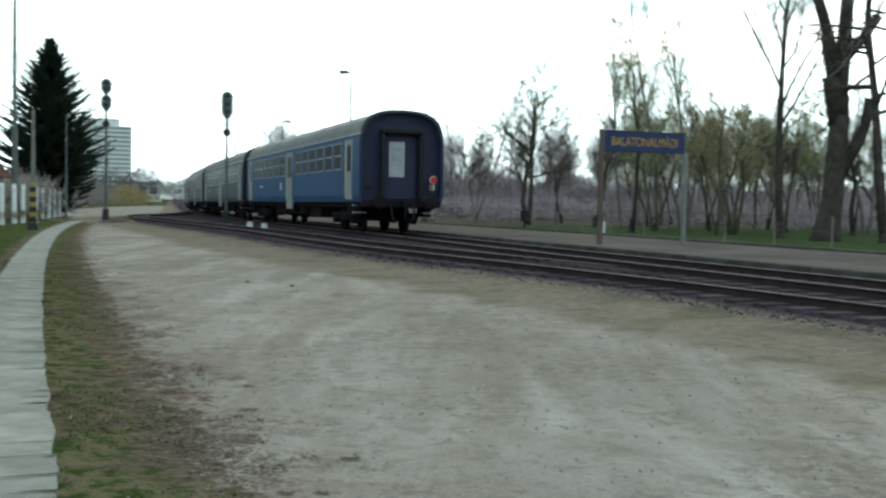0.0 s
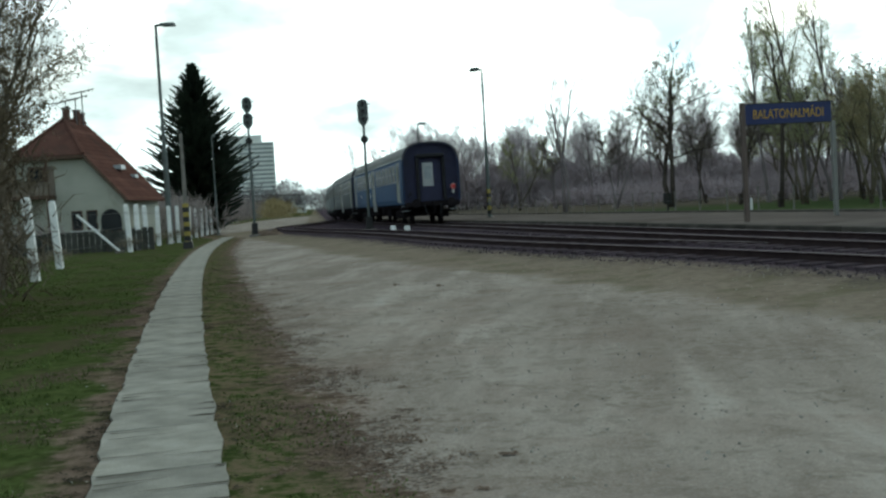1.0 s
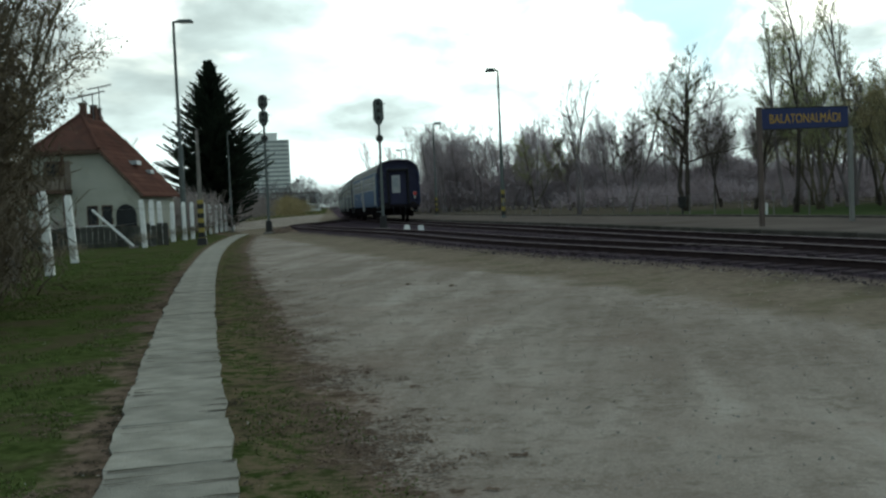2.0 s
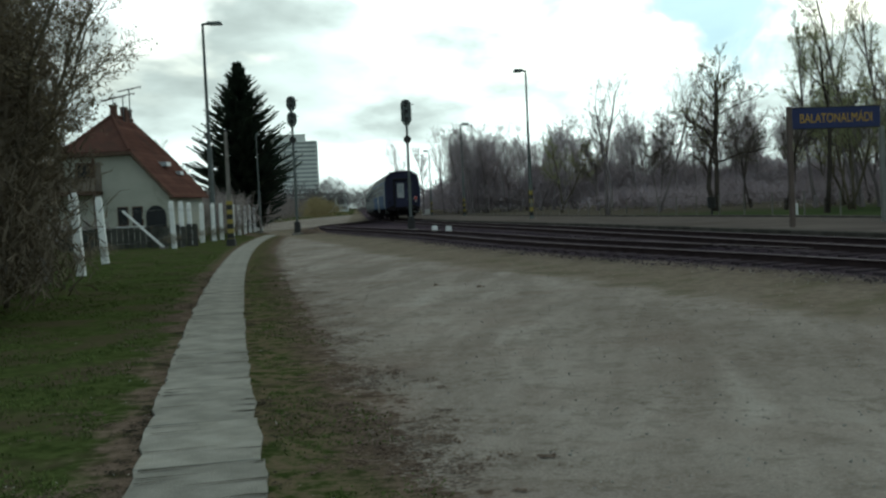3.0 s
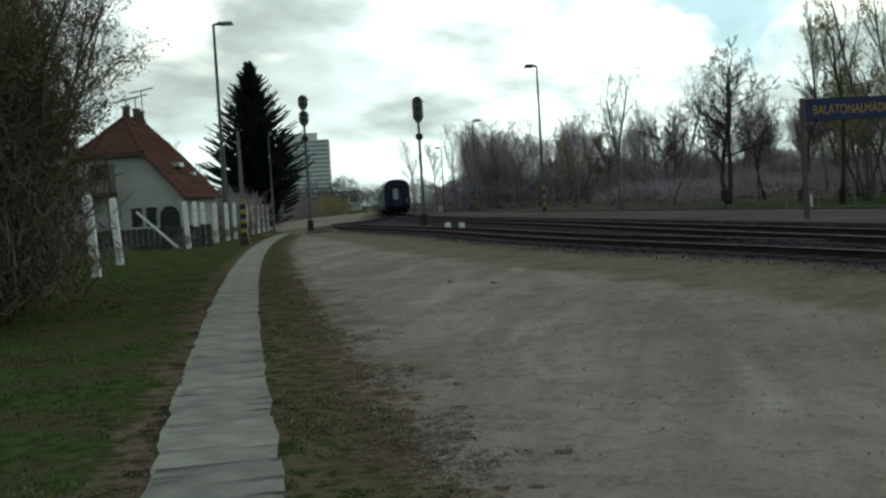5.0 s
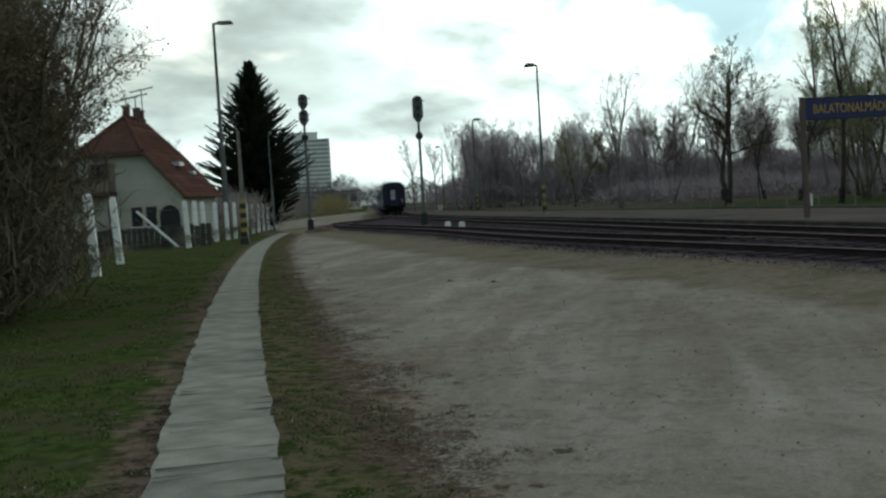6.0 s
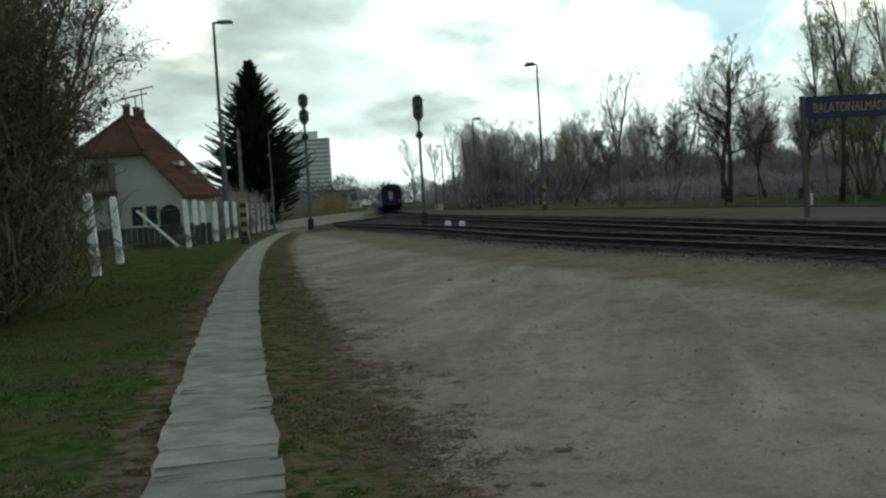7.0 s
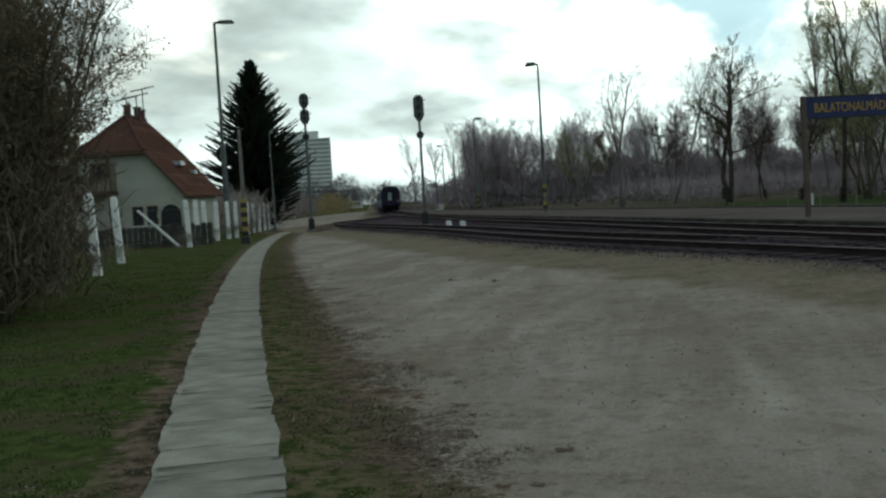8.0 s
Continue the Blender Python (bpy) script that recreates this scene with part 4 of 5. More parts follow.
def park_fence():
    t = thing("park_fence", pose(0, 0, 0), "thin dark post and wire fence along the park lawn", "fence")
    first, prev = None, None
    y = 22.0
    while y < 120:
        m = at_line(x_far, y, 9.2, 0.34 + fall(y))
        if first is None:
            first = part("post", Geo().box(-0.02, 0.02, -0.02, 0.02, -0.1, 0.90), GREYPOST, t, m=m)
        else:
            o = new("post", first.data)
            o.parent, o.matrix_basis = t, m
        p = m.translation
        if prev:
            for z in (0.45, 0.88):
                part("wire", Geo().tube([prev + Vector((0, 0, z)), p + Vector((0, 0, z))], 0.006, 3, False), WIRE, t)
        prev = p
        y += 2.4


# ---- buildings ----
HOUSE = (-28.9, 55.1, -0.04, 0, 0, 7)


def build_house():
    h = thing("house", pose(*HOUSE), "cream rendered house with a steep red-brown tiled roof", "house")
    XL, XR, RX, RZ, EZ, FZ = -3.4, 5.1, 1.35, 7.1, 2.45, 4.95
    XE, DEP = 5.4, 6.9
    sl = (RZ - EZ) / (XE - RX)
    zr = lambda x: RZ - abs(x - RX) * sl

    def wallpoly(y0, y1, zc):
        xa, xb = RX - (RZ - zc) / sl, RX + (RZ - zc) / sl
        pr = [(XL, 0), (XR, 0), (XR, zr(XR) - 0.15), (xb, zc - 0.15), (xa, zc - 0.15), (XL, zr(XL) - 0.15)]
        return Geo().sweep(pr, y0, y1)
    part("front_wall", wallpoly(0, 0.35, FZ), RENDERW, h)
    part("back_wall", wallpoly(DEP - 0.35, DEP, FZ), RENDERW, h)
    part("side_wall", Geo().box(XR - 0.35, XR, 0.352, DEP - 0.352, 0, zr(XR) - 0.15), RENDERW, h)
    part("side_wall", Geo().box(XL, XL + 0.35, 0.352, DEP - 0.352, 0, zr(XL) - 0.15), RENDERW, h)
    # roof: long slopes in courses of tiles, half-hipped front and back
    Y0, Y1, HIP = -0.45, DEP + 0.45, 3.1
    th = 0.09
    for s in (-1, 1):
        xe = XE if s > 0 else RX - (RZ - 2.6) / sl
        n = 18
        lx = abs(xe - RX)
        for k in range(n):
            a, b = lx * k / n, lx * (k + 1) / n + 0.06
            za, zb = RZ - a * sl, RZ - b * sl
            # above the hip line the course is cut back
            cut = lambda d: Y0 + HIP * max(0.0, ((RZ - d * sl) - FZ) / (RZ - FZ)) if RZ - d * sl > FZ else Y0
            ya, yb = cut(a), cut(b)
            cutb = lambda d: Y1 - (cut(d) - Y0) * 0.4
            lift = 0.035
            vs = [(RX + s * a, ya, za), (RX + s * a, cutb(a), za), (RX + s * b, cutb(b), zb + lift), (RX + s * b, yb, zb + lift)]
            vs += [(x, y, z + th) for x, y, z in vs]
            part("tile_course", Geo().add(vs, [(0, 1, 2, 3), (7, 6, 5, 4), (0, 4, 5, 1), (1, 5, 6, 2), (2, 6, 7, 3), (3, 7, 4, 0)]), ROOFTILE, h)
    xa, xb = RX - (RZ - FZ) / sl, RX + (RZ - FZ) / sl
    for ye, yr in ((Y0, Y0 + HIP), (Y1, Y1 - HIP * 0.4)):
        vs = [(xa, ye, FZ), (xb, ye, FZ), (RX, yr, RZ)]
        vs += [(x, y, z + 0.1) for x, y, z in vs]
        part("hip_slope", Geo().add(vs, [(0, 1, 2), (5, 4, 3), (0, 3, 4, 1), (1, 4, 5, 2), (2, 5, 3, 0)]), ROOFTILE, h)
    part("ridge_cap", Geo().tube([(RX, Y0 + HIP, RZ + 0.1), (RX, Y1 - HIP * 0.4, RZ + 0.1)], 0.13, 8), ROOFTILE, h)
    for x in (xa, xb):
        part("hip_cap", Geo().tube([(x, Y0, FZ + 0.09), (RX, Y0 + HIP, RZ + 0.1)], 0.11, 6), ROOFTILE, h)
    part("verge_board", Geo().box(xa, xb, Y0 - 0.02, Y0 + 0.03, FZ - 0.14, FZ + 0.02), WOODD, h)
    a, b = Vector((xb, Y0, FZ - 0.03)), Vector((XE, Y0, EZ - 0.03))
    part("verge_board", Geo().tube([a, b], 0.09, 4), WOODD, h)
    for x, y, zt in ((RX + 0.05, 2.9, 7.75), (RX + 0.1, 4.5, 7.75), (RX - 0.05, 5.7, 7.7)):
        c = part("chimney", Geo().box(x - 0.16, x + 0.16, y - 0.18, y + 0.18, 6.2, zt), BRICKC, h, bevel=0.02)
        part("chimney_cap", Geo().box(x - 0.2, x + 0.2, y - 0.22, y + 0.22, zt - 0.02, zt + 0.08), GREYPOST, c)
    # roof window, propped open
    d = RX + 2.5
    part("roof_window", Geo().box(d - 0.35, d + 0.35, 3.0, 3.9, zr(d) + 0.05, zr(d) + 0.28, top=0.9), CFRAME, h, "pale roof window frame")
    part("roof_window", Geo().box(d + 0.1, d + 0.6, 4.8, 5.5, zr(d + 0.4) + 0.05, zr(d + 0.4) + 0.25, top=0.9), CFRAME, h, "pale roof window frame")
    # small windows and the round-arched porch
    for x in (2.55, 3.35):
        w = part("window", Geo().box(x - 0.3, x + 0.3, -0.03, 0.02, 1.0, 2.05), WOODD, h, bevel=0.01)
        part("pane", Geo().box(x - 0.24, x + 0.24, -0.038, -0.028, 1.06, 1.99), GLASSD, w)
        part("sill", Geo().box(x - 0.36, x + 0.36, -0.12, 0.0, 0.94, 1.0), WHITEP, w)
    # no opening is cut: a dark panel paints the shade inside the porch
    pr = [(3.8, 0.05), (4.9, 0.05)] + [(4.35 + 0.55 * math.cos(math.pi * k / 12), 1.45 + 0.6 * math.sin(math.pi * k / 12)) for k in range(13)]
    ar = part("arched_porch", Geo().sweep(pr, -0.02, 0.05), GLASSD, h, "round-arched panel coloured dark for the shade of the porch opening")
    part("porch_rail", Geo().box(3.75, 4.95, -0.06, -0.03, 0.8, 0.9), WOODD, ar)
    for k in range(13):
        a = math.pi * k / 12
        part("arch_stone", Geo().box(-0.07, 0.07, -0.05, 0.02, 0.0, 0.14), RENDERW, ar, m=pose(4.35 + 0.61 * math.cos(a), 0, 1.45 + 0.61 * math.sin(a), 0, -math.degrees(a) + 90, 0))
    # wooden balcony across the upper floor
    bl = part("balcony", Geo().box(-3.2, 1.55, -1.15, -0.02, 2.75, 2.95), WOODD, h, "weathered wooden balcony")
    for k in range(20):
        part("balcony_board", Geo().box(-3.15 + 0.235 * k, -2.95 + 0.235 * k, -1.15, -1.11, 2.95, 3.55), WOODP, bl)
    part("handrail", Geo().box(-3.2, 1.55, -1.18, -1.08, 3.55, 3.64), WOODP, bl)
    for x in (-3.1, -0.8, 1.45):
        part("balcony_post", Geo().box(x - 0.07, x + 0.07, -1.12, -0.98, 0.0, 4.7), WOODD, bl)
    for x in (-1.5, 0.55):
        d = part("balcony_door", Geo().box(x - 0.45, x + 0.45, -0.03, 0.0, 2.96, 4.5), WOODD, h)
        part("pane", Geo().box(x - 0.33, x + 0.33, -0.04, -0.03, 3.2, 4.35), GLASSD, d)
        part("shutter", Geo().box(x + 0.5, x + 0.95, -0.05, -0.01, 2.98, 4.5), WOODP, h)
    for x, y, zt in ((RX + 0.2, 4.1, 8.7), (RX - 0.1, 3.3, 8.5), (RX + 0.2, 5.3, 9.2)):
        t = thing("roof_aerial", pose(*HOUSE) @ pose(x, y, RZ - 0.25), "thin television aerial on the tiled roof ridge", "aerial", "roof aerials")
        hh = zt - RZ
        part("mast", Geo().tube([(0, 0, 0), (0, 0, hh)], 0.035, 5), WIRE, t)
        part("boom", Geo().tube([(-0.7, 0.1, hh - 0.12), (0.75, -0.1, hh + 0.1)], 0.03, 4), WIRE, t)
        for k in range(6):
            part("element", Geo().tube([(-0.6 + 0.24 * k, -0.35, hh - 0.1 + 0.03 * k), (-0.6 + 0.24 * k, 0.35, hh - 0.1 + 0.03 * k)], 0.018, 4), WIRE, t)
    return h


def build_tower():
    t = thing("tower_block", pose(-191.7, 648, 0, 0, 0, 24), "pale hotel tower with close bands of balconies", "building")
    W, D, H, N = 20.4, 18.0, 42.6, 16
    part("wall", Geo().box(-W / 2, W / 2, 0, D, 0, H), TOWERG, t)
    part("side_wall", Geo().box(-W / 2 - 5.5, -W / 2, -0.6, D, 0, H + 3.6), TOWERW, t)
    part("roof_storey", Geo().box(-W / 2 + 0.2, W / 2 - 6.2, 1, D, H + 0.2, H + 4.6), TOWERW, t)
    part("roof_slab", Geo().box(-W / 2, W / 2 + 0.4, -1.2, D + 0.4, H, H + 0.7), TOWERW, t)
    part("roof_slab", Geo().box(-W / 2 - 5.7, W / 2 - 6.0, 0.6, D + 0.3, H + 4.6, H + 5.0), TOWERW, t)
    part("end_wall", Geo().box(W / 2, W / 2 + 0.8, -0.4, D, 0, H), TOWERW, t)
    for k in range(N):
        z = 1.2 + k * (H - 1.2) / N
        part("balcony", Geo().box(-W / 2, W / 2 + 0.2, -1.3, -0.02, z, z + 1.35), TOWERW, t)
        for j in range(8):
            x = -W / 2 + 0.4 + j * 2.5
            part("window", Geo().box(x, x + 1.9, -0.08, -0.02, z + 1.4, z + 2.5), TOWERG, t)
    low = thing("low_building", pose(-118, 420, 0, 0, 0, 15), "long low flat-roofed building at the foot of the tower", "building")
    part("wall", Geo().box(-24, 12, 0, 10, 0, 7), TOWERW, low)
    part("roof", Geo().box(-24.5, 12.5, -0.5, 10.5, 7, 7.6), GREYPOST, low)
    for k in range(9):
        part("window", Geo().box(-22.5 + 3.8 * k, -20 + 3.8 * k, -0.06, 0.0, 3, 5.6), GLASSD, low)


# ---- trees ----
def perp(d, r):
    a = d.cross(Vector((0.2, 0.3, 0.93)) if abs(d.z) < 0.9 else Vector((1, 0.2, 0))).normalized()
    w = r.random() * 2 * math.pi
    return (a * math.cos(w) + d.cross(a) * math.sin(w)).normalized()


def grow(gw, gt, gl, r, p, d, ln, rad, lev, cfg):
    """One limb and, along it, its own limbs; the thin ones go into the crown."""
    n = (5, 4, 3, 2, 2)[min(lev, 4)]
    pts, rads, q, dd = [p], [rad], p, d.copy()
    for i in range(n):
        dd = (dd + Vector((r.gauss(0, 1), r.gauss(0, 1), r.gauss(0, 1))) * cfg["wander"] + Vector((0, 0, cfg["up"]))).normalized()
        q = q + dd * ln / n
        pts.append(q)
        rads.append(rad * (1 - (1 - cfg["taper"]) * (i + 1) / n))
    g = gw if lev <= cfg["wood"] else gt
    g.tube(pts, [max(x, cfg["thin"]) for x in rads], (9, 6, 4, 3, 3)[min(lev, 4)], lev == 0)
    if lev >= cfg["levels"]:
        if gl is not None:
            for _ in range(cfg["leaves"]):
                c = pts[1].lerp(pts[-1], r.random()) + Vector((r.gauss(0, .06), r.gauss(0, .06), r.gauss(0, .06)))
                s = cfg["leafsize"] * r.uniform(0.6, 1.4)
                a, b = perp(dd, r) * s, perp(dd, r) * s
                gl.add([c - a, c + b, c + a, c - b], [(0, 1, 2, 3)])
        return
    k = cfg["kids"][lev]
    for i in range(k):
        f = cfg["from"][lev] + (1 - cfg["from"][lev]) * (i + r.random()) / k
        j = min(int(f * n), n - 1)
        a = pts[j].lerp(pts[j + 1], f * n - j)
        ang = radians(cfg["angle"][lev] * r.uniform(0.7, 1.3))
        cd = (dd if lev else (pts[j + 1] - pts[j]).normalized())
        nd_ = (cd * math.cos(ang) + perp(cd, r) * math.sin(ang)).normalized()
        grow(gw, gt, gl, r, a, nd_, ln * cfg["ratio"][lev] * (1.12 - 0.5 * f) * r.uniform(0.75, 1.2), rads[j] * cfg["rr"], lev + 1, cfg)


BASE = dict(wander=0.10, up=0.06, taper=0.35, wood=1, thin=0.0042, levels=4, leaves=0, leafsize=0.026, kids=(9, 6, 5, 4), angle=(42, 40, 40, 38),
            ratio=(0.52, 0.56, 0.55, 0.55), rr=0.46)
BASE["splay"] = 0.35
BASE["from"] = (0.35, 0.25, 0.2, 0.15)


def bare_tree(name, seed, h, rad, m, label, bark=BARK, twig=TWIG, leaf=None, stems=1, lean=0.0, group="", **kw):
    cfg = dict(BASE)
    cfg.update(kw)
    r = random.Random(seed)
    gw, gt, gl = Geo(), Geo(), Geo() if leaf else None
    for s in range(stems):
        d = Vector((r.gauss(0, 0.1) + (lean if stems == 1 else r.uniform(-1, 1) * cfg["splay"]), r.gauss(0, 0.1) + (0 if stems == 1 else r.uniform(-1, 1) * cfg["splay"]), 1)).normalized()
        grow(gw, gt, gl, r, Vector((r.gauss(0, 0.12), r.gauss(0, 0.12), -0.15)) if stems > 1 else Vector((0, 0, -0.15)), d, h * cfg.get("trunk", 0.8) * r.uniform(0.85, 1.1), rad, 0, cfg)
    if stems == 1:
        gw.tube([(0, 0, -0.2), (0, 0, 0.12), (0, 0, 0.6)], [rad * 1.55, rad * 1.25, rad], 9)
    t = thing(name, m, label, "tree" if name != "shrub" else "shrub", group)
    part("trunk", gw, bark, t, smooth=True)
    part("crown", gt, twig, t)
    if leaf and gl.v:
        part("leaves", gl, leaf, t)
    return t


def pollard():
    """Old willow cut back to stumps, with a few fresh shoots."""
    r = random.Random(3)
    t = thing("pollard_tree", pose(13.6, 37.6, 0.33), "massive old pollarded tree with cut-back limbs", "tree")
    g = Geo()
    g.tube([(-0.25, 0, -0.2), (-0.2, 0, 0.35), (-0.05, 0, 1.5), (0.05, 0, 3.0), (0.12, 0, 4.3)], [0.62, 0.44, 0.36, 0.34, 0.33], 14)
    g.tube([(0.1, 0, 3.9), (0.12, 0.1, 5.2), (0.22, 0.1, 6.8), (0.3, 0.1, 8.5), (0.45, 0.1, 10)], [0.33, 0.29, 0.25, 0.21, 0.17], 11)
    g.tube([(0.12, 0, 2.3), (0.65, 0, 3.2), (1.0, 0, 4.0), (1.12, 0, 4.9)], [0.26, 0.21, 0.18, 0.17], 10)
    g.tube([(0.05, 0, 4.0), (-0.15, 0, 4.9), (-0.30, -0.1, 5.6)], [0.30, 0.26, 0.27], 10)
    g.tube([(0.1, 0.1, 5.4), (-0.25, 0, 6.6), (-0.7, 0, 8.1), (-0.85, 0, 8.6)], [0.22, 0.2, 0.18, 0.17], 9)
    g.tube([(0.2, 0.1, 6.2), (0.85, 0, 7.0), (1.3, 0, 7.7)], [0.2, 0.18, 0.17], 9)
    g.tube([(-0.1, 0, 5.0), (-0.4, 0, 6.3), (-0.55, 0, 7.0)], [0.15, 0.12, 0.1], 8)
    part("trunk", g, BARK, t, smooth=True)
    gt = Geo()
    cfg = dict(BASE, levels=3, wood=-1, kids=(6, 5, 3, 2))
    for _ in range(26):
        c = r.choice(((0.3, 0.1, 8.5), (1.3, 0, 7.7), (-0.8, 0, 8.4), (0.2, 0.1, 6.5), (-0.3, 0, 5.6), (0.4, 0.1, 9.8)))
        d = Vector((r.uniform(-1, 1), r.uniform(-1, 1), r.uniform(0.1, 1))).normalized()
        grow(gt, gt, None, r, Vector(c), d, r.uniform(1.2, 2.6), 0.035, 1, cfg)
    part("crown", gt, TWIG, t)


def spruce(m, h, R):
    r = random.Random(11)
    t = thing("spruce_tree", m, "tall dark spruce with drooping tiers of needles", "tree")
    part("trunk", Geo().tube([(0, 0, -0.2), (0, 0, h * 0.5), (0, 0, h - 0.2)], [0.24, 0.13, 0.02], 9), BARK, t)
    gb, gn = Geo(), Geo()
    z = 0.9
    while z < h - 0.15:
        f = (h - z) / h
        ln = R * (0.04 + 0.96 * min(1.0, (f / 0.68) ** 0.95)) * (0.40 + 0.60 * min(1.0, z / (0.36 * h)))
        k = int(11 + 9 * f)
        for i in range(k):
            a = r.random() * 6.283
            l = ln * r.uniform(0.62, 1.12)
            dr = 0.30 - 0.75 * f
            d = Vector((math.cos(a), math.sin(a), 0))
            n = 6
            pts = [Vector((0, 0, z)) + d * l * s / n + Vector((0, 0, l * (dr * (s / n) + 0.38 * (s / n) ** 2.2))) for s in range(n + 1)]
            gb.tube(pts, [0.03 * f + 0.008] * n + [0.004], 3, False)
            sd_ = Vector((-d.y, d.x, 0))
            m_ = int(10 + 30 * f)
            for s in range(m_):
                q = 0.12 + 0.88 * s / m_
                j = min(int(q * n), n - 1)
                c = pts[j].lerp(pts[j + 1], q * n - j)
                e = (pts[j + 1] - pts[j]).normalized()
                w = (0.24 + 0.48 * (1 - q)) * (0.45 + 0.6 * f) * r.uniform(0.6, 1.2)
                for sg in (-1, 1):
                    tip = c + sd_ * sg * w + e * w * 0.7 + Vector((0, 0, -w * r.uniform(0.15, 0.6)))
                    gn.add([c - e * 0.11, c + e * 0.13, tip], [(0, 1, 2)])
                gn.add([c - e * 0.10, c + e * 0.12, c + e * 0.14 + Vector((0, 0, -w * 0.75))], [(0, 1, 2)])
        z += 0.15 + 0.13 * f
    part("branchwork", gb, BARK, t)
    part("needles", gn, NEEDLE, t)


def thicket(name, spots, label, material, count, size, seed, category="undergrowth", wid=0.035):
    """Bare undergrowth: a great many upright crossing twigs. spots: (x, y, width, depth, height)."""
    r = random.Random(seed)
    g = Geo()
    tot = sum(s[2] * s[4] for s in spots)
    for x, y, w, d, h in spots:
        for _ in range(int(count * w * h / tot)):
            bx, by = x + r.gauss(0, 0.33) * w, y + r.gauss(0, 0.33) * d
            top = h * (1 - min(1, abs(bx - x) / (w * 0.95)) ** 2 * 0.6) * (0.72 + 0.4 * noise.noise((bx * 0.25 / size, by * 0.25 / size, seed)))
            z = max(top, 0.3) * r.random() ** 0.8
            l = size * r.uniform(0.5, 1.5)
            e = Vector((r.gauss(0, 0.5), r.gauss(0, 0.5), r.uniform(0.2, 1))).normalized()
            s = perp(e, r) * size * wid * r.uniform(0.4, 1.6)
            b = Vector((bx, by, z + 0.2))
            k = perp(e, r) * l * 0.15
            g.add([b - s, b + s, b + e * l * 0.6 + k + s * 0.6, b + e * l * 0.6 + k - s * 0.6, b + e * l], [(0, 1, 2, 3), (3, 2, 4)])
    return tagged(part(name, g, material), label, category, kind="stuff")


def tufts(name, line, a, b, y0, y1, n, hgt, material, label, seed, keep=None):
    """Grass: short bent blades in clumps."""
    r = random.Random(seed)
    g = Geo()
    for _ in range(n):
        y = y0 + (y1 - y0) * r.random() ** 1.7
        m = at_line(line, y, a + (b - a) * r.random())
        p = m.translation
        if noise.noise((p.x * 0.9, p.y * 0.9, seed)) < -0.12 + r.uniform(-0.2, 0.2):
            continue
        z = ground_z(p.x, p.y) + bumps(p.x, p.y)
        for _ in range(4):
            c = Vector((p.x + r.gauss(0, 0.03), p.y + r.gauss(0, 0.03), z - 0.01))
            w = r.random() * 6.283
            d = Vector((math.cos(w), math.sin(w), 0))
            s = Vector((-d.y, d.x, 0)) * 0.004 * r.uniform(0.8, 1.8)
            hh = hgt * r.uniform(0.5, 1.4)
            q = c + d * hh * 0.25 + Vector((0, 0, hh * 0.7))
            g.add([c - s, c + s, q + s, q - s, c + d * hh * r.uniform(0.4, 0.9) + Vector((0, 0, hh))], [(0, 1, 2, 3), (3, 2, 4)])
    return tagged(part(name, g, material), label, "grass", kind="stuff")


def litter(name, line, a, b, y0, y1, n, size, material, label, seed, bits=12):
    """Fallen leaves and bits: small curled flakes lying together in ragged clumps."""
    r = random.Random(seed)
    g = Geo()
    for _ in range(n):
        y = y0 + (y1 - y0) * r.random() ** 1.5
        o = at_line(line, y, r.gauss((a + b) / 2, (b - a) / 3)).translation
        if noise.noise((o.x * 1.1, o.y * 1.1, seed)) < r.uniform(-0.15, 0.2):
            continue
        wide = r.uniform(0.02, 0.09)
        for _ in range(r.randint(2, bits)):
            p = o + Vector((r.gauss(0, wide), r.gauss(0, wide * 0.8), 0))
            z = ground_z(p.x, p.y) + bumps(p.x, p.y) + 0.006
            s = size * r.uniform(0.4, 1.4)
            m = Matrix.Translation((p.x, p.y, z)) @ Euler((r.gauss(0, 0.12), r.gauss(0, 0.12), r.random() * 6.28)).to_matrix().to_4x4()
            g.add([(-s, 0, 0.002), (0, -s * 0.6, 0), (s, 0, 0.005), (0, s * 0.6, 0)], [(0, 1, 2, 3)], m)
    return tagged(part(name, g, material), label, "leaf litter", kind="stuff")


